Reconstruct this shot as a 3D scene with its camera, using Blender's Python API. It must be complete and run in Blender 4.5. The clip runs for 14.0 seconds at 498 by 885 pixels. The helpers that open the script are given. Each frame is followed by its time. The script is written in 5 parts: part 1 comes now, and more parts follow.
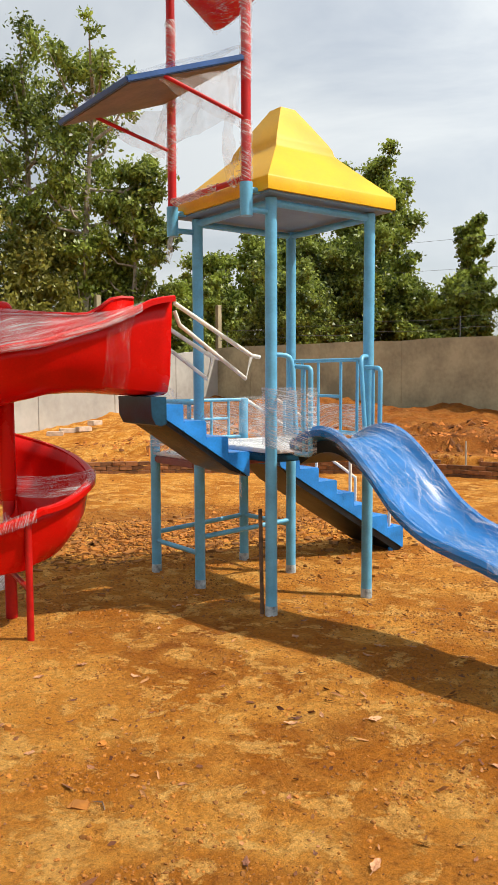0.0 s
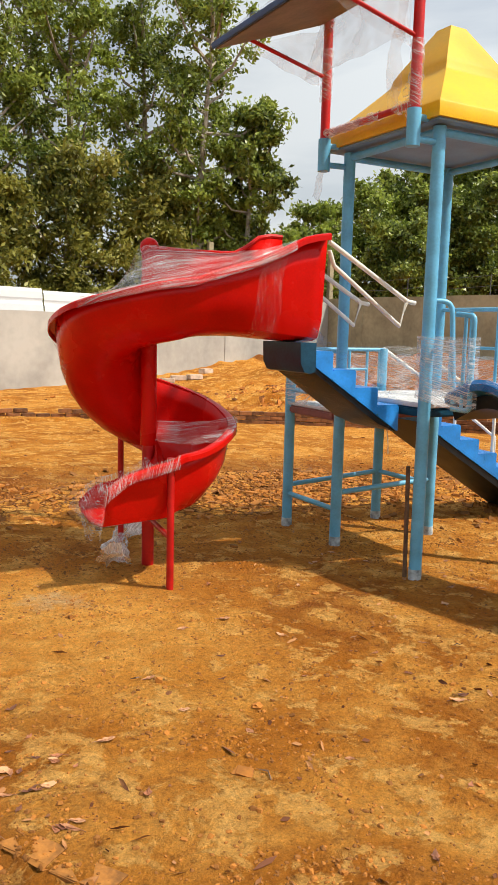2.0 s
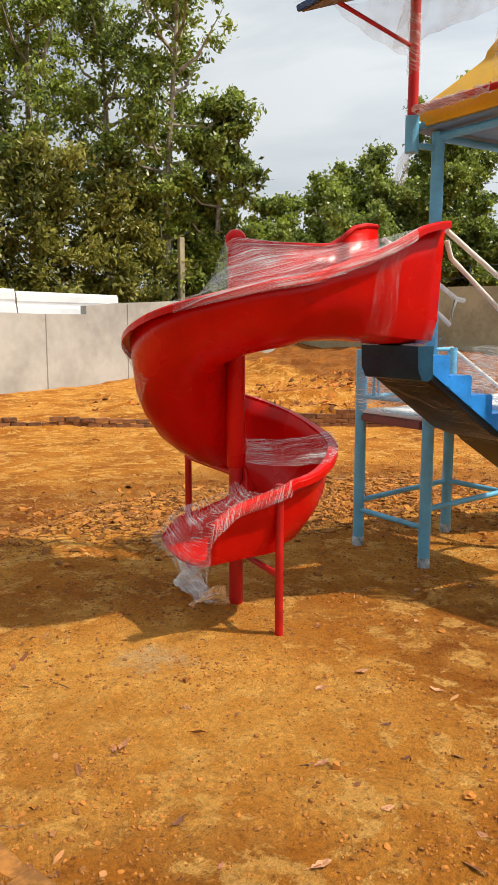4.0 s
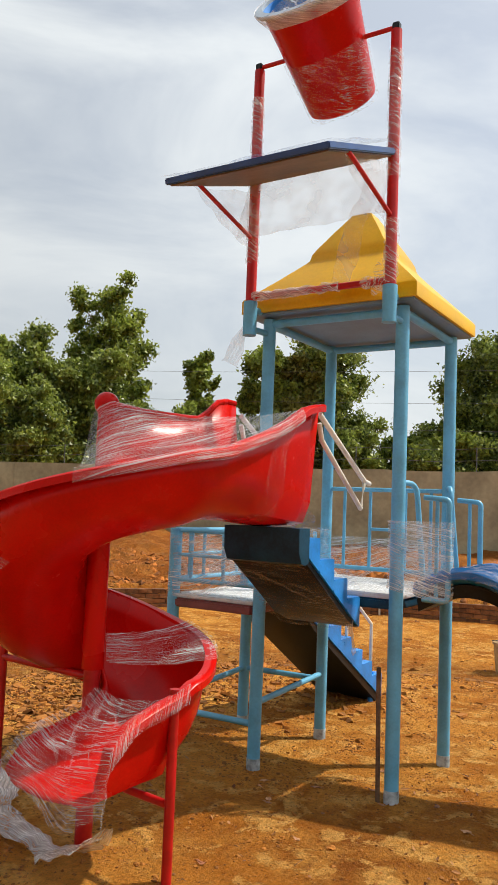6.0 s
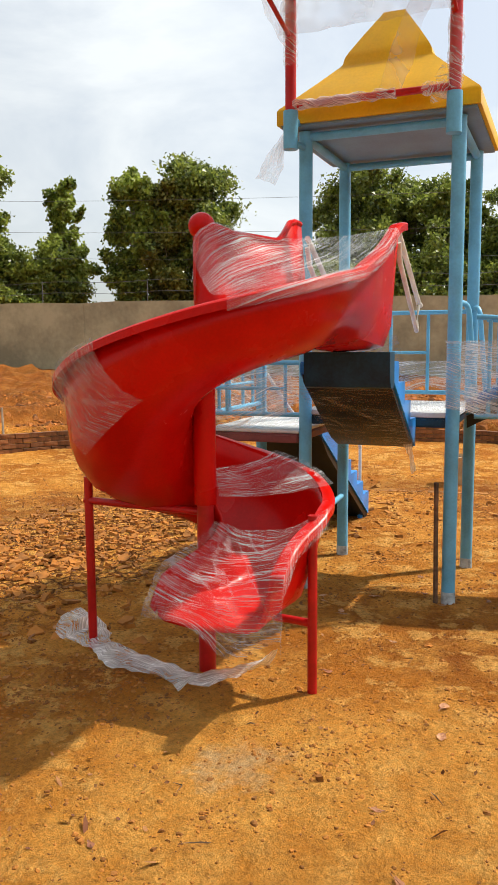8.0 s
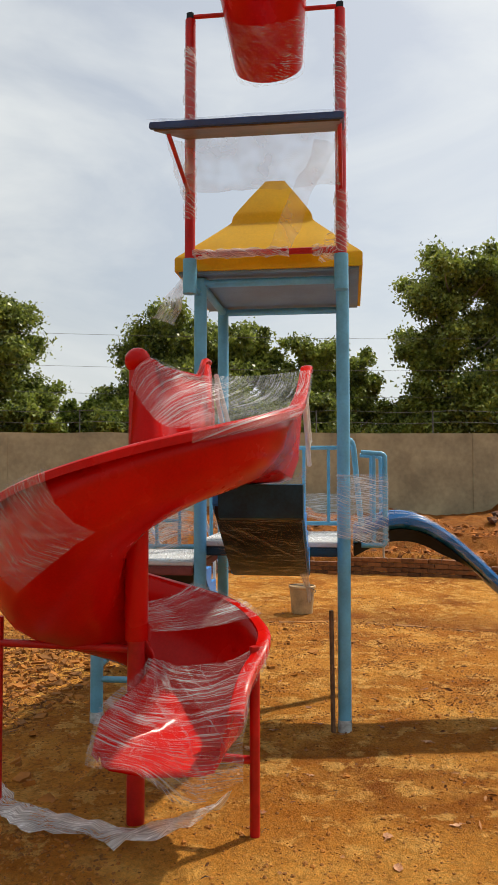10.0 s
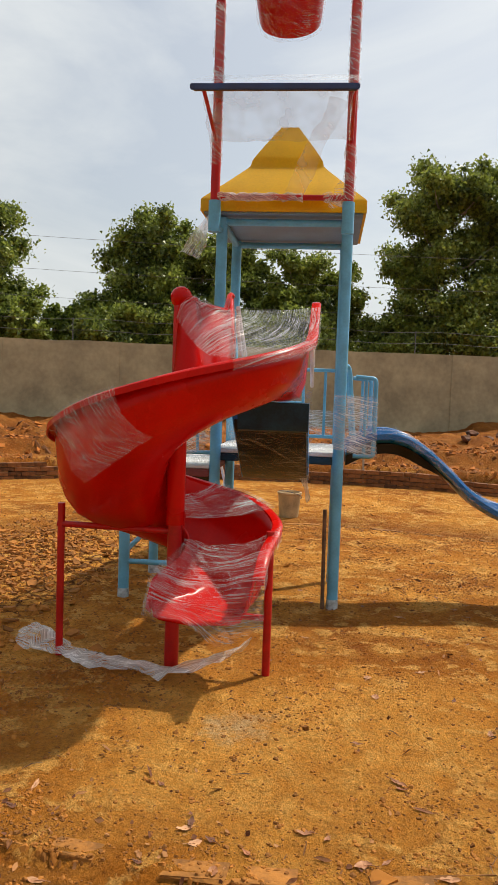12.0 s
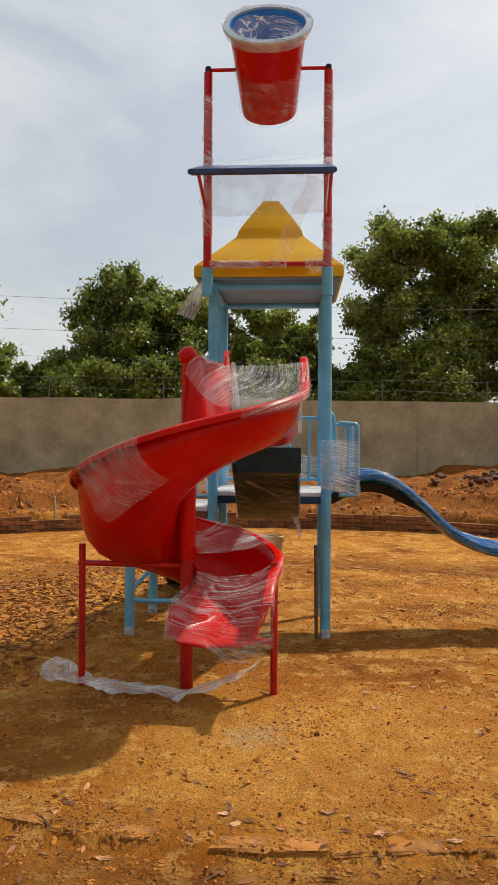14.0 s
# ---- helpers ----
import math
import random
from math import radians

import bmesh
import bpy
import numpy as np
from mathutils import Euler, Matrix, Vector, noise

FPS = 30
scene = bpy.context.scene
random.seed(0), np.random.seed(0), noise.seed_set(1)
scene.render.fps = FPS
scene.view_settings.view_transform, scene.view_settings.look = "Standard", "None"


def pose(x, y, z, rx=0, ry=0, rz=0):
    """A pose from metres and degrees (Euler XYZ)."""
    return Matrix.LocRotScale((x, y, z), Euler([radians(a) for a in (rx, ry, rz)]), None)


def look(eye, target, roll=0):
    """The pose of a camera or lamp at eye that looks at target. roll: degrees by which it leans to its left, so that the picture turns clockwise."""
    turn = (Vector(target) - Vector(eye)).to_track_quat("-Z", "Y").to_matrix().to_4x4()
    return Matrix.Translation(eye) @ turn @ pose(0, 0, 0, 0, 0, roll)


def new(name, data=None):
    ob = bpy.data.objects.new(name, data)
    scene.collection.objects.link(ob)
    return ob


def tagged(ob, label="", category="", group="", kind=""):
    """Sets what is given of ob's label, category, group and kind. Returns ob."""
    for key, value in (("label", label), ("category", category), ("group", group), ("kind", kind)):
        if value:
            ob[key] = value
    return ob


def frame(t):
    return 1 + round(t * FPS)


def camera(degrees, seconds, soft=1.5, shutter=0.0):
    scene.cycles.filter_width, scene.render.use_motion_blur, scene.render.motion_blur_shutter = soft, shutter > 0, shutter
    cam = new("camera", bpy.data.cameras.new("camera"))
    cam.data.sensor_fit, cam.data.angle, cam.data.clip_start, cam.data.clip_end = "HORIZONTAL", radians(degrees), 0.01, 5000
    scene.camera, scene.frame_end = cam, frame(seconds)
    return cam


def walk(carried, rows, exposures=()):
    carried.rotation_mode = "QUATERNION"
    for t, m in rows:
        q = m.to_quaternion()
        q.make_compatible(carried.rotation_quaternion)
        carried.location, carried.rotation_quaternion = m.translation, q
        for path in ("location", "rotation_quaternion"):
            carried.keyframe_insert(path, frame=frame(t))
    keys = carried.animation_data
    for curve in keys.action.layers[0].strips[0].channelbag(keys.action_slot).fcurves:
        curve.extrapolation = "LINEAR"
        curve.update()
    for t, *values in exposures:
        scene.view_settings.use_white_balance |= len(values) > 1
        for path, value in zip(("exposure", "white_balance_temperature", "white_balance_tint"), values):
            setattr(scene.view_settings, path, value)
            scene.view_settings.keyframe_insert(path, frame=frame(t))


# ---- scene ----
cam = camera(35.0, 14.0, soft=1.0)
PATH = [
    (0, (0.494, 0.377, 1.648), (1.674, 1.983, 1.484), -0.2),
    (0.5, (0.443, 0.411, 1.628), (1.426, 2.143, 1.444), -0.1),
    (1, (0.381, 0.434, 1.605), (1.241, 2.227, 1.386), 0.2),
    (1.5, (0.349, 0.519, 1.6), (1.245, 2.288, 1.336), 1.2),
    (2, (0.381, 0.791, 1.6), (1.349, 2.517, 1.315), 1.4),
    (2.5, (0.358, 1.035, 1.571), (1.362, 2.735, 1.25), 1.2),
    (3, (0.244, 1.324, 1.587), (1.248, 3.023, 1.264), 0.7),
    (3.2, (0.2, 1.413, 1.593), (1.199, 3.117, 1.284), 0.6),
    (5.3, (-0.393, 2.577, 1.699), (1.099, 3.905, 1.59), 1.1),
    (5.5, (-0.419, 2.715, 1.69), (1.157, 3.946, 1.667), 1.5),
    (6, (-0.556, 2.943, 1.627), (1.137, 3.997, 1.788), 2.3),
    (6.5, (-0.742, 3.175, 1.626), (0.995, 4.163, 1.712), 0.8),
    (7, (-0.788, 3.528, 1.558), (0.956, 4.488, 1.364), -0.7),
    (7.5, (-0.817, 3.791, 1.577), (0.941, 4.697, 1.278), -0.7),
    (8, (-0.963, 4.006, 1.573), (0.879, 4.745, 1.324), -0.4),
    (8.5, (-1.109, 4.209, 1.571), (0.821, 4.717, 1.44), 0.0),
    (9, (-1.126, 4.398, 1.593), (0.837, 4.763, 1.705), 0.0),
    (9.2, (-1.129, 4.431, 1.59), (0.835, 4.768, 1.77), -0.1),
    (11.3, (-1.611, 4.761, 1.541), (0.379, 4.878, 1.382), 1.4),
    (11.5, (-1.739, 4.738, 1.553), (0.247, 4.904, 1.386), 1.8),
    (12, (-2.007, 4.712, 1.611), (-0.021, 4.906, 1.473), 2.0),
    (12.5, (-2.257, 4.855, 1.589), (-0.265, 5.024, 1.529), 0.7),
    (13, (-2.455, 4.904, 1.589), (-0.464, 5.096, 1.618), -0.2),
    (13.5, (-2.543, 4.864, 1.595), (-0.552, 5.05, 1.645), 0.1),
    (14, (-2.545, 4.873, 1.575), (-0.548, 4.988, 1.569), 0.3),
]
walk(cam, [(t, look(eye, target, roll)) for t, eye, target, roll in PATH],
     exposures=[(0, 0.1, 6750, 10), (3, 0.12, 6750, 10), (5.3, 0.0, 6750, 10), (6, -0.05, 6750, 10), (6.6, -0.06, 6750, 10), (7.5, 0.17, 6750, 10), (8.5, 0.08, 6800, 10), (9, -0.25, 6850, 10), (12, -0.2, 6900, 10), (13, -0.3, 6900, 10), (14, -0.3, 6900, 10)])


# ---- sky and sun ----
SUN_AZ, SUN_EL = radians(-45), radians(54)
world = bpy.data.worlds.new("sky")
scene.world = world
world.use_nodes = True
wt = world.node_tree
wt.nodes.clear()


def wnode(kind, **inputs):
    n = wt.nodes.new(kind)
    for k, v in inputs.items():
        n.inputs[k].default_value = v
    return n


w_out = wnode("ShaderNodeOutputWorld")
w_bg = wnode("ShaderNodeBackground", Strength=0.080)
w_sky = wnode("ShaderNodeTexSky")
w_sky.sky_type, w_sky.sun_disc = "NISHITA", False
w_sky.sun_elevation, w_sky.sun_rotation = SUN_EL, radians(90) - SUN_AZ
w_sky.air_density, w_sky.dust_density = 1.0, 2.0
w_co = wnode("ShaderNodeTexCoord")
w_map = wnode("ShaderNodeMapping", Scale=(1.3, 1.3, 3.2), Rotation=(0.2, 0.1, 0.9))
w_noise = wnode("ShaderNodeTexNoise", Scale=1.7, Detail=6.0, Roughness=0.55, Distortion=0.6)
w_ramp = wnode("ShaderNodeValToRGB")
w_ramp.color_ramp.elements[0].position, w_ramp.color_ramp.elements[0].color = 0.36, (0.45, 0.45, 0.45, 1)
w_ramp.color_ramp.elements[1].position, w_ramp.color_ramp.elements[1].color = 0.62, (0.92, 0.92, 0.92, 1)
w_mix = wnode("ShaderNodeMix")
w_mix.data_type = "RGBA"
w_mix.inputs[7].default_value = (7.35, 7.9, 8.3, 1)
w_dot = wnode("ShaderNodeVectorMath")
w_dot.operation = "DOT_PRODUCT"
w_dot.inputs[1].default_value = (math.cos(SUN_AZ) * math.cos(SUN_EL), math.sin(SUN_AZ) * math.cos(SUN_EL), math.sin(SUN_EL))
w_glow = wnode("ShaderNodeMapRange")
w_glow.interpolation_type = "SMOOTHSTEP"
for k, v in (("From Min", -1.0), ("From Max", 1.0), ("To Min", 0.62), ("To Max", 1.75)):
    w_glow.inputs[k].default_value = v
w_mul = wnode("ShaderNodeVectorMath")
w_mul.operation = "SCALE"
for a, b in ((w_co.outputs["Generated"], w_map.inputs["Vector"]), (w_map.outputs["Vector"], w_noise.inputs["Vector"]),
             (w_noise.outputs["Fac"], w_ramp.inputs["Fac"]), (w_ramp.outputs["Color"], w_mix.inputs[0]),
             (w_sky.outputs["Color"], w_mix.inputs[6]), (w_co.outputs["Generated"], w_dot.inputs[0]), (w_dot.outputs["Value"], w_glow.inputs["Value"]),
             (w_mix.outputs[2], w_mul.inputs[0]), (w_glow.outputs["Result"], w_mul.inputs["Scale"]), (w_mul.outputs["Vector"], w_bg.inputs["Color"]),
             (w_bg.outputs["Background"], w_out.inputs["Surface"])):
    wt.links.new(a, b)

sun_data = bpy.data.lights.new("sun", "SUN")
sun_data.energy, sun_data.angle, sun_data.color = 5.0, radians(1.2), (1.0, 0.94, 0.84)
sun = new("sun", sun_data)
sun.matrix_world = look((math.cos(SUN_AZ) * math.cos(SUN_EL) * 60, math.sin(SUN_AZ) * math.cos(SUN_EL) * 60, math.sin(SUN_EL) * 60), (0, 0, 0))


# ---- materials ----
def material(name, base, rough=0.5, metal=0.0, vary=0.15, scale=6.0, fine=60.0, bump=0.1, alt=None, coat=0.0, island=0.0, obrand=0.0, gloss=0.5):
    """A painted, plastic, earthy or metal surface with variation at two scales."""
    m = bpy.data.materials.new(name)
    m.use_nodes = True
    t = m.node_tree
    b = t.nodes["Principled BSDF"]
    b.inputs["Metallic"].default_value = metal
    b.inputs["Specular IOR Level"].default_value = gloss
    b.inputs["Coat Weight"].default_value = coat
    b.inputs["Coat Roughness"].default_value = 0.08
    co = t.nodes.new("ShaderNodeTexCoord")
    n1, n2 = t.nodes.new("ShaderNodeTexNoise"), t.nodes.new("ShaderNodeTexNoise")
    n1.inputs["Scale"].default_value, n1.inputs["Detail"].default_value = scale, 5
    n2.inputs["Scale"].default_value, n2.inputs["Detail"].default_value = fine, 4
    for n in (n1, n2):
        t.links.new(co.outputs["Object"], n.inputs["Vector"])
    ramp = t.nodes.new("ShaderNodeValToRGB")
    dark = alt or [c * (1 - vary * 1.6) for c in base]
    lite = [min(1, c * (1 + vary)) for c in base]
    ramp.color_ramp.elements[0].position, ramp.color_ramp.elements[1].position = 0.3, 0.68
    ramp.color_ramp.elements[0].color, ramp.color_ramp.elements[1].color = (*dark, 1), (*lite, 1)
    add = t.nodes.new("ShaderNodeMath")
    add.operation = "MULTIPLY_ADD"
    add.inputs[1].default_value, add.inputs[2].default_value = 0.35, -0.175
    t.links.new(n2.outputs["Fac"], add.inputs[0])
    plus = t.nodes.new("ShaderNodeMath")
    plus.operation = "ADD"
    t.links.new(n1.outputs["Fac"], plus.inputs[0])
    t.links.new(add.outputs[0], plus.inputs[1])
    last = plus
    if island or obrand:
        src = t.nodes.new("ShaderNodeNewGeometry").outputs["Random Per Island"] if island else t.nodes.new("ShaderNodeObjectInfo").outputs["Random"]
        k = t.nodes.new("ShaderNodeMath")
        k.operation = "MULTIPLY_ADD"
        k.inputs[1].default_value, k.inputs[2].default_value = island or obrand, -(island or obrand) / 2
        t.links.new(src, k.inputs[0])
        last = t.nodes.new("ShaderNodeMath")
        last.operation = "ADD"
        t.links.new(plus.outputs[0], last.inputs[0])
        t.links.new(k.outputs[0], last.inputs[1])
    t.links.new(last.outputs[0], ramp.inputs["Fac"])
    t.links.new(ramp.outputs["Color"], b.inputs["Base Color"])
    r = t.nodes.new("ShaderNodeMapRange")
    r.inputs["To Min"].default_value, r.inputs["To Max"].default_value = max(0.03, rough - 0.12), min(1, rough + 0.12)
    t.links.new(n1.outputs["Fac"], r.inputs["Value"])
    t.links.new(r.outputs["Result"], b.inputs["Roughness"])
    if bump:
        bp = t.nodes.new("ShaderNodeBump")
        bp.inputs["Strength"].default_value, bp.inputs["Distance"].default_value = bump, 0.01
        t.links.new(plus.outputs[0], bp.inputs["Height"])
        t.links.new(bp.outputs["Normal"], b.inputs["Normal"])
    return m


def leaf_material(name, dark, lite):
    m = bpy.data.materials.new(name)
    m.use_nodes = True
    t = m.node_tree
    b = t.nodes["Principled BSDF"]
    b.inputs["Roughness"].default_value = 0.4
    b.inputs["Specular IOR Level"].default_value = 0.5
    geo = t.nodes.new("ShaderNodeNewGeometry")
    co = t.nodes.new("ShaderNodeTexCoord")
    n = t.nodes.new("ShaderNodeTexNoise")
    n.inputs["Scale"].default_value = 0.5
    t.links.new(co.outputs["Object"], n.inputs["Vector"])
    k = t.nodes.new("ShaderNodeMath")
    k.operation = "MULTIPLY_ADD"
    k.inputs[1].default_value = 0.55
    t.links.new(geo.outputs["Random Per Island"], k.inputs[0])
    sub = t.nodes.new("ShaderNodeMath")
    sub.inputs[1].default_value = -0.27
    t.links.new(n.outputs["Fac"], sub.inputs[0])
    t.links.new(sub.outputs[0], k.inputs[2])
    ramp = t.nodes.new("ShaderNodeValToRGB")
    ramp.color_ramp.elements[0].position, ramp.color_ramp.elements[1].position = 0.2, 0.8
    ramp.color_ramp.elements[0].color, ramp.color_ramp.elements[1].color = (*dark, 1), (*lite, 1)
    t.links.new(k.outputs[0], ramp.inputs["Fac"])
    t.links.new(ramp.outputs["Color"], b.inputs["Base Color"])
    tr = t.nodes.new("ShaderNodeBsdfTranslucent")
    t.links.new(ramp.outputs["Color"], tr.inputs["Color"])
    mix = t.nodes.new("ShaderNodeMixShader")
    mix.inputs[0].default_value = 0.40
    out = t.nodes["Material Output"]
    t.links.new(b.outputs[0], mix.inputs[1])
    t.links.new(tr.outputs[0], mix.inputs[2])
    t.links.new(mix.outputs[0], out.inputs["Surface"])
    return m


def film_material(name, cover=0.25, streak=(3, 40, 3), seed=0.0, turn=0.0, low=0.35, peak=2.2, crease=0.6):
    """Clear stretch film: mostly see-through, whiter along its wrinkles, where glints are painted in."""
    m = bpy.data.materials.new(name)
    m.use_nodes = True
    t = m.node_tree
    b = t.nodes["Principled BSDF"]
    b.inputs["Base Color"].default_value = (0.85, 0.87, 0.88, 1)
    b.inputs["Roughness"].default_value = 0.28
    b.inputs["Specular IOR Level"].default_value = 0.8
    co = t.nodes.new("ShaderNodeTexCoord")
    mp = t.nodes.new("ShaderNodeMapping")
    mp.vector_type = "TEXTURE"
    mp.inputs["Scale"].default_value = (1 / streak[0], 1 / streak[1], 1)
    mp.inputs["Location"].default_value = (seed, seed * 2, 0)
    mp.inputs["Rotation"].default_value = (0, 0, turn)
    n = t.nodes.new("ShaderNodeTexNoise")
    n.inputs["Scale"].default_value, n.inputs["Detail"].default_value, n.inputs["Distortion"].default_value = 1.0, 3, 0.06
    t.links.new(co.outputs["UV"], mp.inputs["Vector"])
    t.links.new(mp.outputs["Vector"], n.inputs["Vector"])
    wide = t.nodes.new("ShaderNodeTexNoise")
    wide.inputs["Scale"].default_value = 5.0
    t.links.new(co.outputs["Object"], wide.inputs["Vector"])
    off = t.nodes.new("ShaderNodeMath")
    off.operation = "SUBTRACT"
    off.inputs[1].default_value = 0.5
    t.links.new(n.outputs["Fac"], off.inputs[0])
    ridge = t.nodes.new("ShaderNodeMath")
    ridge.operation = "ABSOLUTE"
    t.links.new(off.outputs[0], ridge.inputs[0])
    ramp = t.nodes.new("ShaderNodeValToRGB")
    ramp.color_ramp.elements.new(0.5)
    lo, mid, hi = cover * low, cover * (low + 0.35), min(0.9, cover * peak)
    for e, (p, c) in zip(ramp.color_ramp.elements, ((0.0, hi), (0.03, mid), (0.13, lo))):
        e.position, e.color = p, (c, c, c, 1)
    t.links.new(ridge.outputs[0], ramp.inputs["Fac"])
    fold_map = t.nodes.new("ShaderNodeMapping")
    fold_map.vector_type = "TEXTURE"
    fold_map.inputs["Scale"].default_value = (0.10, 0.9, 1)
    fold_map.inputs["Rotation"].default_value = (0, 0, turn + 0.7)
    fold_map.inputs["Location"].default_value = (seed * 3, seed, 0)
    fold = t.nodes.new("ShaderNodeTexNoise")
    fold.inputs["Scale"].default_value, fold.inputs["Detail"].default_value = 1.0, 1
    t.links.new(co.outputs["UV"], fold_map.inputs["Vector"])
    t.links.new(fold_map.outputs["Vector"], fold.inputs["Vector"])
    f_off = t.nodes.new("ShaderNodeMath")
    f_off.operation = "SUBTRACT"
    f_off.inputs[1].default_value = 0.5
    t.links.new(fold.outputs["Fac"], f_off.inputs[0])
    f_abs = t.nodes.new("ShaderNodeMath")
    f_abs.operation = "ABSOLUTE"
    t.links.new(f_off.outputs[0], f_abs.inputs[0])
    f_ramp = t.nodes.new("ShaderNodeMapRange")
    for k, v in (("From Min", 0.0), ("From Max", 0.022), ("To Min", min(0.55, cover * peak) * crease), ("To Max", 0.0)):
        f_ramp.inputs[k].default_value = v
    t.links.new(f_abs.outputs[0], f_ramp.inputs["Value"])
    both = t.nodes.new("ShaderNodeMath")
    both.operation = "MAXIMUM"
    t.links.new(ramp.outputs["Color"], both.inputs[0])
    t.links.new(f_ramp.outputs["Result"], both.inputs[1])
    gain = t.nodes.new("ShaderNodeMapRange")
    for k, v in (("From Min", 0.3), ("From Max", 0.7), ("To Min", 0.45), ("To Max", 1.5)):
        gain.inputs[k].default_value = v
    t.links.new(wide.outputs["Fac"], gain.inputs["Value"])
    veil = t.nodes.new("ShaderNodeMath")
    veil.operation = "MULTIPLY"
    veil.use_clamp = True
    t.links.new(both.outputs[0], veil.inputs[0])
    t.links.new(gain.outputs["Result"], veil.inputs[1])
    bp = t.nodes.new("ShaderNodeBump")
    bp.inputs["Strength"].default_value, bp.inputs["Distance"].default_value = 0.7, 0.02
    t.links.new(n.outputs["Fac"], bp.inputs["Height"])
    t.links.new(bp.outputs["Normal"], b.inputs["Normal"])
    tr = t.nodes.new("ShaderNodeBsdfTransparent")
    mix = t.nodes.new("ShaderNodeMixShader")
    t.links.new(veil.outputs[0], mix.inputs[0])
    t.links.new(tr.outputs[0], mix.inputs[1])
    t.links.new(b.outputs[0], mix.inputs[2])
    t.links.new(mix.outputs[0], t.nodes["Material Output"].inputs["Surface"])
    return m


M_RED = material("red_fibreglass", (0.52, 0.005, 0.003), 0.26, vary=0.14, scale=3, fine=90, bump=0.04, gloss=0.16)
M_REDPAINT = material("red_paint", (0.46, 0.008, 0.008), 0.42, gloss=0.35, vary=0.15, scale=9, bump=0.06)
M_BLUE = material("light_blue_paint", (0.115, 0.40, 0.61), 0.4, vary=0.12, scale=7, fine=70, bump=0.06)
M_STEP = material("blue_fibreglass", (0.02, 0.23, 0.66), 0.32, vary=0.18, scale=6, bump=0.08, gloss=0.4)
M_NAVY = material("navy_fibreglass", (0.008, 0.050, 0.090), 0.4, gloss=0.25, vary=0.3, scale=5, bump=0.08)
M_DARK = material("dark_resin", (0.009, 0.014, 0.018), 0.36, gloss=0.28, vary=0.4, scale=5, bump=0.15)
M_WHITE = material("cream_paint", (0.72, 0.70, 0.62), 0.4, vary=0.1, scale=10, bump=0.05)
M_YELLOW = material("yellow_fibreglass", (0.69, 0.395, 0.002), 0.42, vary=0.1, scale=2.5, fine=60, bump=0.06, gloss=0.25)
M_UNDER = material("grey_blue_lining", (0.15, 0.26, 0.36), 0.6, vary=0.12, scale=4, bump=0.1)
M_DECK = material("pale_deck", (0.62, 0.62, 0.62), 0.5, vary=0.15, scale=5, bump=0.1)
M_MAROON = material("maroon_edge", (0.20, 0.05, 0.05), 0.5, vary=0.2, scale=5)
M_PLY = material("bare_ply", (0.19, 0.14, 0.11), 0.5, vary=0.3, scale=4, fine=40, bump=0.1)
M_BOARD = material("board_blue", (0.014, 0.07, 0.24), 0.35, vary=0.2, scale=5, bump=0.06)
M_FOOT = material("cement_splash", (0.40, 0.47, 0.50), 0.8, vary=0.35, scale=18, bump=0.3)
M_RIM = material("wrapped_rim", (0.36, 0.44, 0.52), 0.3, vary=0.15, scale=12, bump=0.2)
M_CONC = material("grey_plaster", (0.39, 0.335, 0.21), 0.9, vary=0.21, scale=1.1, fine=9, bump=0.5)
M_CONC2 = material("pale_plaster", (0.38, 0.365, 0.33), 0.9, vary=0.16, scale=0.7, fine=5, bump=0.35)
M_BRICK = material("muddy_brick", (0.22, 0.085, 0.028), 0.95, vary=0.35, scale=9, fine=60, bump=0.6, obrand=0.35)
M_SHEET = material("white_sheet", (0.60, 0.61, 0.62), 0.45, vary=0.06, scale=2, bump=0.03)
M_BARK = material("bark", (0.34, 0.30, 0.24), 0.9, vary=0.3, scale=5, fine=30, bump=0.6)
M_RUST = material("rusty_rod", (0.16, 0.09, 0.05), 0.75, vary=0.35, scale=14, bump=0.3)
M_PAIL = material("tan_pail", (0.44, 0.30, 0.15), 0.55, vary=0.2, scale=8, bump=0.1)
M_WIRE = material("wire", (0.10, 0.10, 0.11), 0.6)
M_TIMBER = material("grey_timber", (0.42, 0.36, 0.28), 0.85, vary=0.25, scale=8, bump=0.3)
M_PALE = material("pale_block", (0.55, 0.42, 0.32), 0.9, vary=0.2, scale=9, bump=0.3)
M_CLOD = material("soil_clod", (0.33, 0.120, 0.016), 1.0, vary=0.25, scale=8, fine=40, bump=0.5, island=0.6)
M_DRY = material("dry_leaf", (0.34, 0.15, 0.05), 0.9, alt=(0.13, 0.04, 0.012), vary=0.2, scale=9, bump=0.2, island=0.7)
M_LEAF = [leaf_material("leaf_dark", (0.040, 0.070, 0.012), (0.35, 0.42, 0.075)),
          leaf_material("leaf_olive", (0.060, 0.075, 0.012), (0.38, 0.36, 0.07)),
          leaf_material("leaf_fresh", (0.050, 0.085, 0.013), (0.38, 0.46, 0.075))]
M_FILM = film_material("clear_film", 0.12, (60, 4))
M_FILM2 = film_material("clear_film_strands", 0.17, (90, 1.2), 3.0, 0.06, 0.35, 3.2, 0.3)
M_FILM3 = film_material("clear_film_milky", 0.46, (3, 70), 7.0, 0.2, 0.7, 1.8)
M_FILM4 = film_material("clear_film_upright", 0.15, (130, 2), 5.0, 0.3, 0.35, 2.4)
M_FILM5 = film_material("clear_film_crumpled", 0.19, (38, 3), 9.0, 0.5, 0.5, 2.8)
M_FILM6 = film_material("clear_film_level", 0.24, (80, 1.2), 13.0, 0.12, 0.5, 2.8, 0.4)
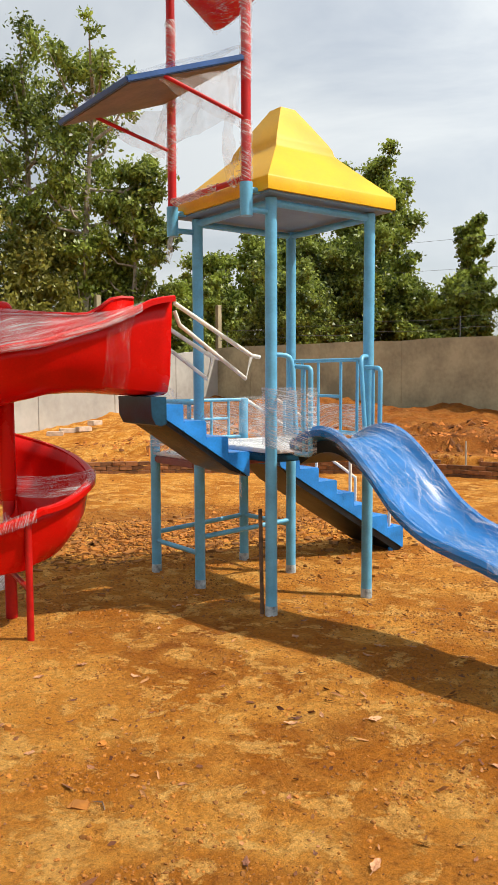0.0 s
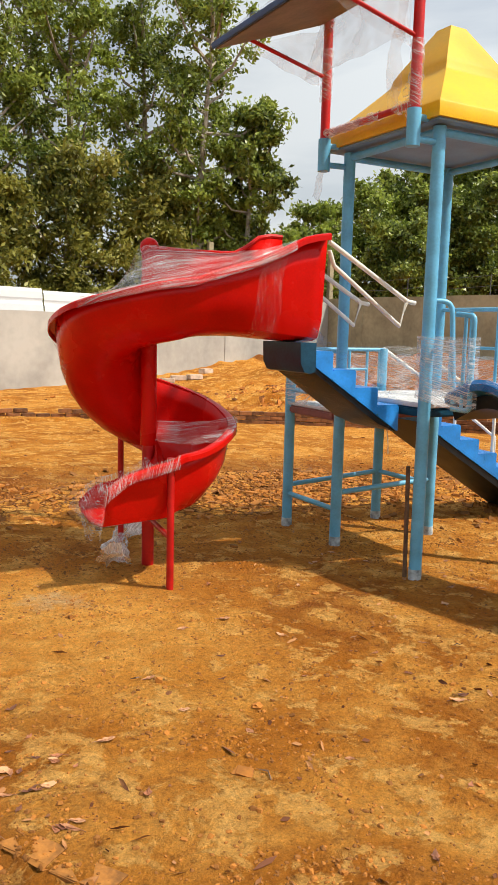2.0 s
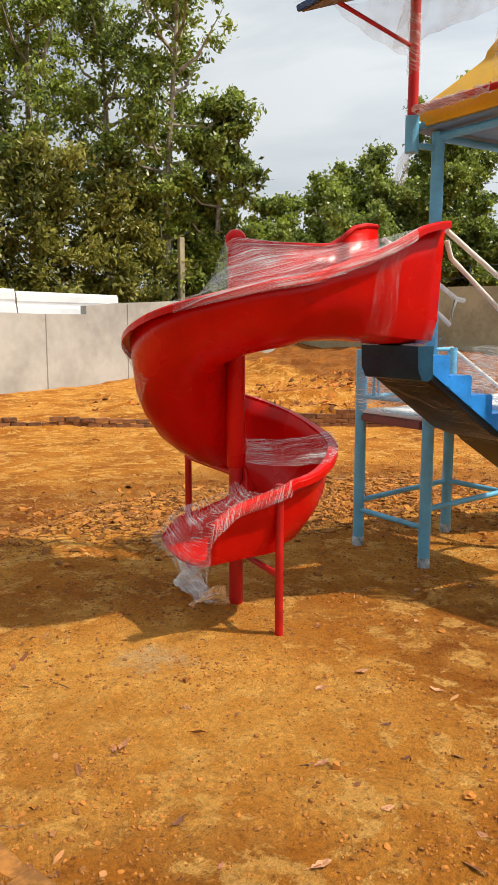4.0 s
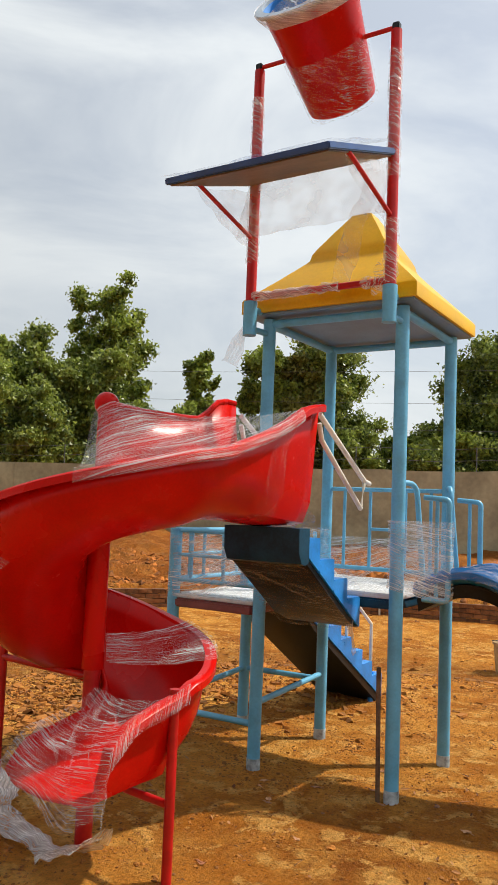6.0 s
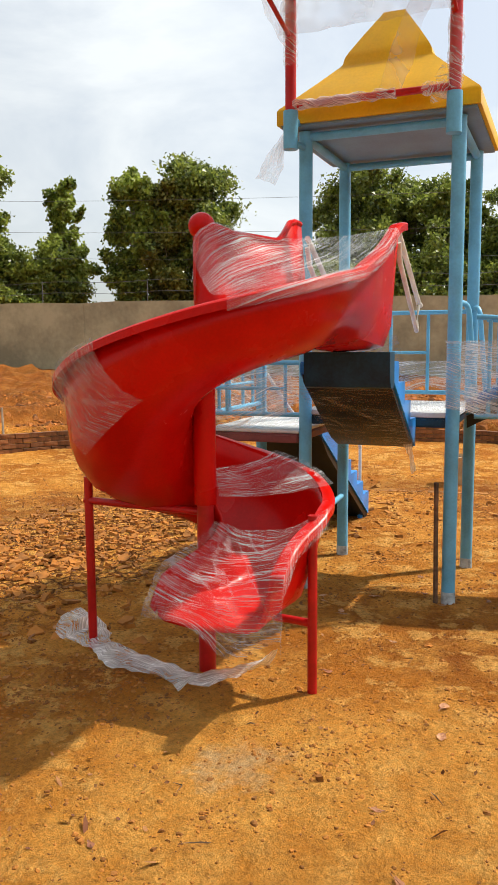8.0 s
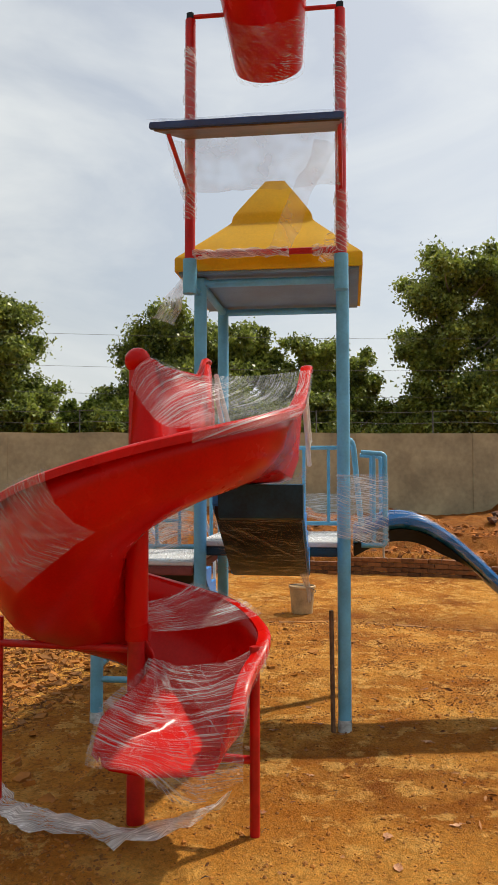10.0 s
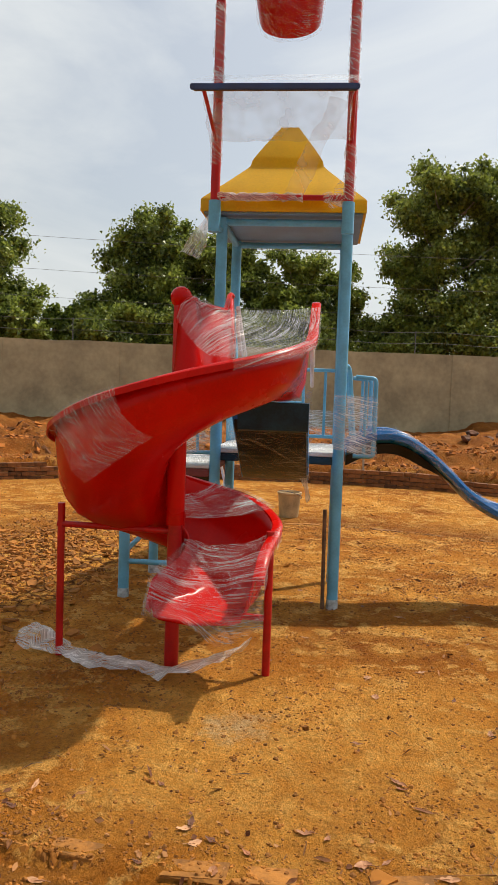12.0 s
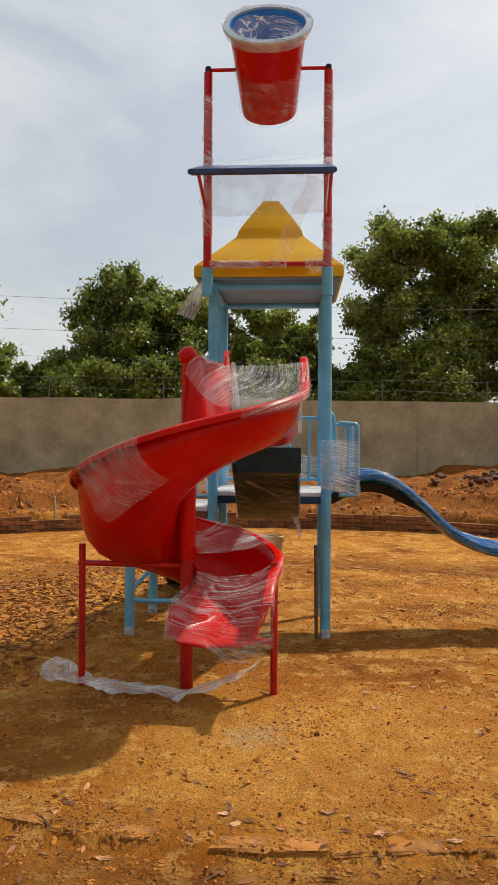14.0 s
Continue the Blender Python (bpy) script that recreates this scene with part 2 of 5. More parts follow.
M_FILM7 = film_material("clear_film_thin", 0.06, (50, 7), 21.0, 0.4, 0.3, 5.0)
M_VEIL = film_material("clear_film_veil", 0.20, (5, 1.2), 17.0, 0.3, 0.95, 1.25)

# soil: one material for the whole ground
M_SOIL = bpy.data.materials.new("red_soil")
M_SOIL.use_nodes = True
gt = M_SOIL.node_tree
gb = gt.nodes["Principled BSDF"]
gb.inputs["Roughness"].default_value = 0.95
gb.inputs["Specular IOR Level"].default_value = 0.15
g_co = gt.nodes.new("ShaderNodeTexCoord")


def gnoise(scale, detail=5, rough=0.55, dist=0.0):
    n = gt.nodes.new("ShaderNodeTexNoise")
    n.inputs["Scale"].default_value, n.inputs["Detail"].default_value = scale, detail
    n.inputs["Roughness"].default_value, n.inputs["Distortion"].default_value = rough, dist
    gt.links.new(g_co.outputs["Object"], n.inputs["Vector"])
    return n.outputs["Fac"]


def gramp(fac, stops):
    r = gt.nodes.new("ShaderNodeValToRGB")
    while len(r.color_ramp.elements) < len(stops):
        r.color_ramp.elements.new(0.5)
    for e, (p, c) in zip(r.color_ramp.elements, stops):
        e.position, e.color = p, (*c, 1)
    gt.links.new(fac, r.inputs["Fac"])
    return r.outputs["Color"]


def gmix(fac, a, b, how="MIX"):
    n = gt.nodes.new("ShaderNodeMix")
    n.data_type, n.blend_type = "RGBA", how
    for s, v in ((n.inputs[0], fac), (n.inputs[6], a), (n.inputs[7], b)):
        if isinstance(v, float):
            s.default_value = v
        else:
            gt.links.new(v, s)
    return n.outputs[2]


c_base = gramp(gnoise(0.8, 6, 0.6), [(0.30, (0.28, 0.085, 0.008)), (0.5, (0.45, 0.152, 0.014)), (0.70, (0.61, 0.245, 0.034))])
# grit tone; its dark end paints the small shadows between crumbs
c_grit_shade = gramp(gnoise(38, 6, 0.75), [(0.28, (0.50, 0.45, 0.42)), (0.46, (0.98, 0.98, 0.98)), (0.74, (1.35, 1.32, 1.2))])
c_patch = gramp(gnoise(1.7, 5, 0.6, 0.5), [(0.44, (0, 0, 0)), (0.64, (0.8, 0.8, 0.8))])
c_pale = gramp(gnoise(9, 4), [(0.3, (0.63, 0.262, 0.038)), (0.7, (0.83, 0.425, 0.095))])
c_all = gmix(c_patch, c_base, c_pale)
# pale crust with ragged edges, shallow pits with their shade painted in
n_crust = gnoise(4.5, 9, 0.68, 0.4)
c_crust = gramp(n_crust, [(0.53, (0, 0, 0)), (0.565, (0.75, 0.75, 0.75))])
c_all = gmix(c_crust, c_all, gramp(gnoise(13, 4), [(0.3, (0.64, 0.30, 0.060)), (0.7, (0.83, 0.475, 0.14))]))
n_pit = gnoise(24, 5, 0.6)
c_pit_shade = gramp(n_pit, [(0.27, (0.5, 0.42, 0.36)), (0.44, (1, 1, 1))])
c_all = gmix(1.0, c_all, c_pit_shade, "MULTIPLY")
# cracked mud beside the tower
g_mud = gt.nodes.new("ShaderNodeMapping")
g_mud.vector_type = "TEXTURE"
g_mud.inputs["Location"].default_value = (4.3, 7.65, 0)
g_mud.inputs["Scale"].default_value = (2.6, 1.1, 1.0)
gt.links.new(g_co.outputs["Object"], g_mud.inputs["Vector"])
g_len = gt.nodes.new("ShaderNodeVectorMath")
g_len.operation = "LENGTH"
gt.links.new(g_mud.outputs["Vector"], g_len.inputs[0])
g_frame = gt.nodes.new("ShaderNodeMath")
g_frame.operation = "MULTIPLY_ADD"
g_frame.inputs[1].default_value = 0.9
gt.links.new(gnoise(2.0, 4), g_frame.inputs[0])
gt.links.new(g_len.outputs["Value"], g_frame.inputs[2])
g_zone = gt.nodes.new("ShaderNodeMapRange")
for k, v in (("From Min", 1.55), ("From Max", 1.3), ("To Min", 0.0), ("To Max", 1.0)):
    g_zone.inputs[k].default_value = v
gt.links.new(g_frame.outputs[0], g_zone.inputs["Value"])
g_bend = gt.nodes.new("ShaderNodeTexNoise")
g_bend.inputs["Scale"].default_value = 6.0
gt.links.new(g_co.outputs["Object"], g_bend.inputs["Vector"])
g_warp = gt.nodes.new("ShaderNodeVectorMath")
g_warp.operation = "MULTIPLY_ADD"
g_warp.inputs[1].default_value = (0.16, 0.16, 0)
gt.links.new(g_bend.outputs["Color"], g_warp.inputs[0])
gt.links.new(g_co.outputs["Object"], g_warp.inputs[2])
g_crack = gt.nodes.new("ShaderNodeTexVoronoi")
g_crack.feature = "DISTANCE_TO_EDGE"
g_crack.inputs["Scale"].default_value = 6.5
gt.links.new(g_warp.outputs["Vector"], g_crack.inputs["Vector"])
# shade inside the cracks, painted as a darker colour along cell edges
c_crack_shade = gramp(g_crack.outputs["Distance"], [(0.025, (0.22, 0.17, 0.14)), (0.10, (1, 1, 1))])
c_mud = gmix(1.0, gmix(0.45, c_all, c_pale), c_crack_shade, "MULTIPLY")
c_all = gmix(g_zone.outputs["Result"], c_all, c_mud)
g_far = gt.nodes.new("ShaderNodeVectorMath")
g_far.operation = "DISTANCE"
g_far.inputs[1].default_value = (4.3, 5.3, 0)
gt.links.new(g_co.outputs["Object"], g_far.inputs[0])
g_wob = gt.nodes.new("ShaderNodeMath")
g_wob.operation = "MULTIPLY_ADD"
g_wob.inputs[1].default_value = 3.0
gt.links.new(gnoise(0.7, 4), g_wob.inputs[0])
g_sep = gt.nodes.new("ShaderNodeSeparateXYZ")
gt.links.new(g_co.outputs["Object"], g_sep.inputs[0])
g_side = gt.nodes.new("ShaderNodeMath")
g_side.operation = "MULTIPLY_ADD"
g_side.inputs[1].default_value = -0.6
gt.links.new(g_sep.outputs["Y"], g_side.inputs[0])
gt.links.new(g_sep.outputs["X"], g_side.inputs[2])
g_cut = gt.nodes.new("ShaderNodeMapRange")
for k, v in (("From Min", -1.5), ("From Max", 2.5), ("To Min", -12.0), ("To Max", 0.0)):
    g_cut.inputs[k].default_value = v
gt.links.new(g_side.outputs[0], g_cut.inputs["Value"])
g_both = gt.nodes.new("ShaderNodeMath")
g_both.operation = "ADD"
gt.links.new(g_far.outputs["Value"], g_both.inputs[0])
gt.links.new(g_cut.outputs["Result"], g_both.inputs[1])
gt.links.new(g_both.outputs[0], g_wob.inputs[2])
g_dug = gt.nodes.new("ShaderNodeMapRange")
for k, v in (("From Min", 9.3), ("From Max", 10.4), ("To Max", 0.8)):
    g_dug.inputs[k].default_value = v
gt.links.new(g_wob.outputs[0], g_dug.inputs["Value"])
c_dug = gramp(gnoise(2.2, 6, 0.65), [(0.3, (0.10, 0.026, 0.005)), (0.55, (0.25, 0.073, 0.011)), (0.75, (0.42, 0.150, 0.026))])
c_all = gmix(g_dug.outputs["Result"], c_all, c_dug)
# dusty dry ground in front of the spiral slide
g_dry = gt.nodes.new("ShaderNodeVectorMath")
g_dry.operation = "DISTANCE"
g_dry.inputs[1].default_value = (1.35, 4.85, 0)
gt.links.new(g_co.outputs["Object"], g_dry.inputs[0])
g_dust = gt.nodes.new("ShaderNodeMath")
g_dust.operation = "MULTIPLY_ADD"
g_dust.inputs[1].default_value = 2.2
gt.links.new(gnoise(1.6, 6, 0.65), g_dust.inputs[0])
gt.links.new(g_dry.outputs["Value"], g_dust.inputs[2])
g_part = gt.nodes.new("ShaderNodeMapRange")
for k, v in (("From Min", 1.6), ("From Max", 2.4), ("To Min", 0.7), ("To Max", 0.0)):
    g_part.inputs[k].default_value = v
gt.links.new(g_dust.outputs[0], g_part.inputs["Value"])
c_all = gmix(g_part.outputs["Result"], c_all, c_pale)
# damp trodden soil outside the brick ring
g_ring = gt.nodes.new("ShaderNodeVectorMath")
g_ring.operation = "DISTANCE"
g_ring.inputs[1].default_value = (4.15, 4.85, 0)
gt.links.new(g_co.outputs["Object"], g_ring.inputs[0])
g_off = gt.nodes.new("ShaderNodeMath")
g_off.operation = "MULTIPLY_ADD"
g_off.inputs[1].default_value = -1.0
gt.links.new(gnoise(1.3, 6, 0.7), g_off.inputs[0])
gt.links.new(g_ring.outputs["Value"], g_off.inputs[2])
g_scl = gt.nodes.new("ShaderNodeMath")
g_scl.operation = "MULTIPLY"
g_scl.inputs[1].default_value = 0.1
gt.links.new(g_off.outputs[0], g_scl.inputs[0])
c_damp = gramp(g_scl.outputs[0], [(0.325, (1, 1, 1)), (0.345, (0.60, 0.55, 0.52)), (0.40, (0.66, 0.61, 0.58)), (0.46, (0.95, 0.95, 0.95))])
c_all = gmix(1.0, c_all, c_damp, "MULTIPLY")
# dried splash of cement
g_spl = gt.nodes.new("ShaderNodeVectorMath")
g_spl.operation = "DISTANCE"
g_spl.inputs[1].default_value = (1.52, 5.06, 0)
gt.links.new(g_co.outputs["Object"], g_spl.inputs[0])
g_ragged = gt.nodes.new("ShaderNodeMath")
g_ragged.operation = "MULTIPLY_ADD"
g_ragged.inputs[1].default_value = 0.7
gt.links.new(gnoise(11, 6, 0.7), g_ragged.inputs[0])
gt.links.new(g_spl.outputs["Value"], g_ragged.inputs[2])
c_splash = gramp(g_ragged.outputs[0], [(0.38, (0.62, 0.62, 0.62)), (0.56, (0, 0, 0))])
c_all = gmix(c_splash, c_all, gramp(gnoise(30, 4), [(0.3, (0.50, 0.34, 0.17)), (0.7, (0.66, 0.50, 0.30))]))
c_all = gmix(1.0, c_all, c_grit_shade, "MULTIPLY")
# finer specks, with the tiniest crumb shadows painted dark too
c_fine = gramp(gnoise(150, 4, 0.7), [(0.34, (0.80, 0.77, 0.74)), (0.5, (1.0, 1.0, 1.0)), (0.68, (1.1, 1.09, 1.06))])
c_all = gmix(1.0, c_all, c_fine, "MULTIPLY")
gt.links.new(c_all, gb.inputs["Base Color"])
g_b = gt.nodes.new("ShaderNodeBump")
g_b.inputs["Strength"].default_value, g_b.inputs["Distance"].default_value = 1.0, 0.036
g_sum = gt.nodes.new("ShaderNodeMath")
g_sum.operation = "ADD"
gt.links.new(gnoise(60, 6, 0.8), g_sum.inputs[0])
gt.links.new(gnoise(9, 5, 0.65), g_sum.inputs[1])
g_vor = gt.nodes.new("ShaderNodeTexVoronoi")
g_vor.inputs["Scale"].default_value = 42
gt.links.new(g_co.outputs["Object"], g_vor.inputs["Vector"])
g_crumb = gt.nodes.new("ShaderNodeMath")
g_crumb.operation = "MULTIPLY_ADD"
g_crumb.inputs[1].default_value = -0.2
gt.links.new(g_vor.outputs["Distance"], g_crumb.inputs[0])
gt.links.new(g_sum.outputs[0], g_crumb.inputs[2])
def gplus(a, b, k):
    n = gt.nodes.new("ShaderNodeMath")
    n.operation = "MULTIPLY_ADD"
    n.inputs[1].default_value = k
    gt.links.new(b, n.inputs[0])
    gt.links.new(a, n.inputs[2])
    return n.outputs[0]


g_hi = gplus(g_crumb.outputs[0], c_crust, 0.35)
g_hi = gplus(g_hi, c_pit_shade, 0.35)
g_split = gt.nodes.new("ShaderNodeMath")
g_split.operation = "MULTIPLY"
gt.links.new(gmix(1.0, c_crack_shade, c_crack_shade, "MULTIPLY"), g_split.inputs[0])
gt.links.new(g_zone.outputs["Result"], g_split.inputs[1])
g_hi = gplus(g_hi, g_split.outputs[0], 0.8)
gt.links.new(g_hi, g_b.inputs["Height"])
gt.links.new(g_b.outputs["Normal"], gb.inputs["Normal"])


# ---- mesh helpers ----
def part(name, bm, mat, parent=None, label="", smooth=True):
    me = bpy.data.meshes.new(name)
    bmesh.ops.recalc_face_normals(bm, faces=bm.faces)
    bm.to_mesh(me)
    bm.free()
    me.materials.append(mat)
    ob = new(name, me)
    if smooth:
        for p in me.polygons:
            p.use_smooth = True
        me.set_sharp_from_angle(angle=radians(38))
    if parent is not None:
        ob.parent = parent
        if parent.type == "EMPTY":
            ob.matrix_parent_inverse = Matrix.Translation(-parent.location)
    if label:
        ob["label"] = label
    return ob


def thing(name, at, label, category, group="", kind=""):
    ob = new(name)
    ob.location = at
    ob.empty_display_size = 0.1
    return tagged(ob, label, category, group, kind)


def pipe(bm, pts, r, seg=12, close=False, radii=None, flat=1.0):
    """A tube along points, with capped ends."""
    pts = [Vector(p) for p in pts]
    rings, up = [], None
    n = len(pts)
    for i, p in enumerate(pts):
        a = pts[max(i - 1, 0)] if not close else pts[i - 1]
        b = pts[min(i + 1, n - 1)] if not close else pts[(i + 1) % n]
        d = (b - a).normalized()
        if up is None:
            up = Vector((0, 0, 1)) if abs(d.z) < 0.9 else Vector((1, 0, 0))
        s = d.cross(up).normalized()
        up = s.cross(d).normalized()
        rr = radii[i] if radii else r
        rings.append([bm.verts.new(p + (s * math.cos(2 * math.pi * k / seg) + up * math.sin(2 * math.pi * k / seg) * flat) * rr) for k in range(seg)])
    for i in range(n if close else n - 1):
        q, w = rings[i], rings[(i + 1) % n]
        for k in range(seg):
            bm.faces.new((q[k], q[(k + 1) % seg], w[(k + 1) % seg], w[k]))
    if not close:
        bm.faces.new(rings[0])
        bm.faces.new(list(reversed(rings[-1])))
    return bm


def box(bm, lo, hi, bevel=0.0):
    lo, hi = Vector(lo), Vector(hi)
    g = bmesh.ops.create_cube(bm, size=1, matrix=Matrix.Translation((lo + hi) / 2) @ Matrix.Diagonal((*(hi - lo), 1)))
    if bevel:
        es = list({e for v in g["verts"] for e in v.link_edges})
        bmesh.ops.bevel(bm, geom=es, offset=bevel, segments=2, affect="EDGES")
    return bm


def rounded(pts, r, n=4):
    """Rounds the inner corners of a polyline."""
    pts = [Vector(p) for p in pts]
    out = [pts[0]]
    for a, b, c in zip(pts, pts[1:], pts[2:]):
        u, v = (a - b).normalized(), (c - b).normalized()
        p, q = b + u * r, b + v * r
        out += [p.lerp(b, k / n).lerp(b.lerp(q, k / n), k / n) for k in range(n + 1)]
    return out + [pts[-1]]


def loft(bm, rows, close_u=False, close_v=False):
    vs = [[bm.verts.new(p) for p in row] for row in rows]
    n, m = len(vs), len(vs[0])
    for i in range(n if close_u else n - 1):
        for k in range(m if close_v else m - 1):
            bm.faces.new((vs[i][k], vs[i][(k + 1) % m], vs[(i + 1) % n][(k + 1) % m], vs[(i + 1) % n][k]))
    return vs


def smoothstep(a, b, x):
    t = np.clip((np.asarray(x, float) - a) / (b - a), 0, 1)
    return t * t * (3 - 2 * t)


def vnoise(x, y, seed=0):
    """Value noise on arrays, 0 to 1."""
    x, y = np.asarray(x, float), np.asarray(y, float)
    ix, iy = np.floor(x).astype(np.int64), np.floor(y).astype(np.int64)
    fx, fy = x - ix, y - iy
    fx, fy = fx * fx * (3 - 2 * fx), fy * fy * (3 - 2 * fy)

    def h(a, b):
        n = (a * 374761393 + b * 668265263 + seed * 974711) & 0xFFFFFFFF
        n = ((n ^ (n >> 13)) * 1274126177) & 0xFFFFFFFF
        return ((n ^ (n >> 16)) & 0xFFFF) / 65535.0

    return (h(ix, iy) * (1 - fx) + h(ix + 1, iy) * fx) * (1 - fy) + (h(ix, iy + 1) * (1 - fx) + h(ix + 1, iy + 1) * fx) * fy


def fbm(x, y, octaves=4, seed=0):
    return sum(vnoise(x * 2 ** o, y * 2 ** o, seed + o) * 0.5 ** (o + 1) for o in range(octaves))


POOL, R_OUT, RING, R_IN = (4.3, 5.3), 8.35, (4.15, 4.85), 3.76


def lay(x, y):
    """Height of the bare ground."""
    x, y = np.asarray(x, float), np.asarray(y, float)
    r = np.hypot(x - POOL[0], y - POOL[1])
    az = np.degrees(np.arctan2(y - POOL[1], x - POOL[0]))
    ri = np.hypot(x - RING[0], y - RING[1])
    z = np.clip(-0.022 * (x - 3.8), -0.11, 0.11)
    high = 1 - smoothstep(48, 85, np.abs(az - 5)) * 0.85
    z = z + high * (0.34 * smoothstep(R_OUT + 0.05, R_OUT + 0.35, r) + 0.26 * smoothstep(9.3, 9.75, r + 0.6 * (fbm(x * 0.8, y * 0.8, 2, 61) - 0.4)) + 0.14 * smoothstep(10.5, 14.5, r) + 0.25 * smoothstep(14, 20, r))
    z = z + high * smoothstep(R_OUT + 0.5, 11.5, r) * (0.7 * (fbm(x * 0.55, y * 0.55, 4, 5) - 0.47) + 0.55 * np.maximum(0, fbm(x * 1.7, y * 1.7, 3, 9) - 0.40) + 0.12 * (fbm(x * 5, y * 5, 2, 14) - 0.4))
    z = z + (fbm(x * 2.3, y * 2.3, 3, 20) - 0.44) * 0.03 + (fbm(x * 9, y * 9, 3, 31) - 0.44) * 0.024 * (1 - 0.8 * np.exp(-((ri - R_IN) / 0.14) ** 2))
    z = z - 0.035 * smoothstep(R_IN + 0.045, R_IN + 0.08, ri) * (1 - smoothstep(R_IN + 0.4, R_IN + 1.6, ri))
    return z


def gz(x, y):
    return float(lay(x, y))


# ---- ground ----
def steps_axis(lo, hi, d, far):
    mid = list(np.arange(lo, hi + d / 2, d))
    out, w = [], d
    a = hi
    while a < far:
        w *= 1.07
        a += w
        out.append(a)
    low, w, a = [], d, lo
    while a > -far:
        w *= 1.10
        a -= w
        low.append(a)
    return np.array(low[::-1] + mid + out)


def build_ground():
    xs, ys = steps_axis(-1.5, 12.0, 0.055, 600), steps_axis(1.0, 14.0, 0.055, 600)
    gx, gy = np.meshgrid(xs, ys, indexing="ij")
    z = lay(gx, gy)
    co = np.stack([gx, gy, z], -1).reshape(-1, 3)
    n, m = len(xs), len(ys)
    idx = np.arange(n * m).reshape(n, m)
    quads = np.stack([idx[:-1, :-1], idx[1:, :-1], idx[1:, 1:], idx[:-1, 1:]], -1).reshape(-1, 4)
    me = bpy.data.meshes.new("ground")
    me.vertices.add(len(co))
    me.vertices.foreach_set("co", co.ravel())
    me.loops.add(quads.size)
    me.loops.foreach_set("vertex_index", quads.ravel().astype(np.int32))
    me.polygons.add(len(quads))
    me.polygons.foreach_set("loop_start", np.arange(0, quads.size, 4, dtype=np.int32))
    me.polygons.foreach_set("use_smooth", np.ones(len(quads), bool))
    me.update(calc_edges=True)
    me.materials.append(M_SOIL)
    return tagged(new("ground", me), "bare orange-brown soil with clods and pale dusty patches", "ground", kind="structure")


build_ground()


# ---- compound walls ----
def wall_run(name, p, q, z0, z1p, z1q, label, thick=0.2, bay=3.1, mat=None):
    """A plastered wall between two points with pilasters and a rough coping."""
    p, q = Vector(p), Vector(q)
    d = (q - p).to_3d()
    length = d.length
    d.normalize()
    side = Vector((-d.y, d.x, 0))
    root = thing(name, (p.x, p.y, 0), label, "wall", kind="structure")
    bm = bmesh.new()
    n = int(length / 0.4)
    rows = []
    for i in range(n + 1):
        s = length * i / n
        top = z1p + (z1q - z1p) * i / n + (vnoise(s * 0.9, 3.0, 7) - 0.5) * 0.05
        a = Vector((p.x, p.y, 0)) + d * s
        rows.append([a + Vector((0, 0, z0)), a + Vector((0, 0, top)), a + side * thick + Vector((0, 0, top)), a + side * thick + Vector((0, 0, z0))])
    vs = loft(bm, rows, close_v=True)
    bm.faces.new(vs[0])
    bm.faces.new(list(reversed(vs[-1])))
    part("wall_face", bm, mat or M_CONC, root, smooth=False)
    k = bay / 2
    while k < length:
        bm = bmesh.new()
        top = z1p + (z1q - z1p) * k / length - 0.02
        box(bm, (-0.13, -0.02, z0), (0.13, thick + 0.03, top), 0.01)
        m = Matrix.Translation((p.x, p.y, 0)) @ Matrix.Translation(d * k) @ Matrix.Rotation(math.atan2(d.y, d.x), 4, "Z")
        bmesh.ops.transform(bm, matrix=m, verts=bm.verts)
        part("pilaster", bm, mat or M_CONC, root, smooth=False)
        k += bay
    return root


CORNER = (16.6, 24.2)
wn = radians(9)
w_dir = Vector((math.sin(wn), -math.cos(wn)))
far_end = Vector(CORNER) + w_dir * 46
wall_run("wall_east", CORNER, far_end, -0.6, 2.72, 2.72, "grey cement-plastered compound wall with shallow pilasters")
KINK = (7.2, 20.33)
wall_run("wall_north", (-12.5, 12.2), KINK, -0.6, 1.84, 1.90, "pale grey plastered compound wall on the sunny side", mat=M_CONC2)
wall_run("wall_north_end", KINK, CORNER, -0.6, 2.1, 2.6, "pale grey plastered compound wall stepping up to the corner", mat=M_CONC2)
# unseen sides that close the plot
wall_run("wall_south", far_end, (-14, -22), -0.6, 2.5, 2.3, "grey plastered compound wall")
wall_run("wall_west", (-14, -22), (-12.5, 12.2), -0.6, 2.3, 1.85, "grey plastered compound wall")

# ---- play tower ----
A, B, C, D = (3.80, 5.53), (3.80, 4.62), (4.72, 5.53), (4.72, 4.62)
LA, LB = (3.79, 6.20), (4.69, 6.17)
tower = thing("play_tower", (4.26, 5.08, gz(4.26, 5.08)), "light blue steel play tower with yellow roof and railed deck", "play tower")


def post(name, xy, top, r=0.041):
    bm = bmesh.new()
    z = gz(*xy) - 0.08
    pipe(bm, [(*xy, z), (*xy, top)], r, 20)
    ob = part(name, bm, M_BLUE, tower)
    bm = bmesh.new()
    pipe(bm, [(*xy, z), (*xy, z + 0.15)], r + 0.002, 20)
    part("foot_band", bm, M_FOOT, ob, "cement-splashed foot")
    return ob


for xy in (A, B, C, D):
    post("post", xy, 2.84)
for xy in (LA, LB):
    post("short_post", xy, 1.46)

# roof
RC, RH = (4.27, 5.085), 0.59


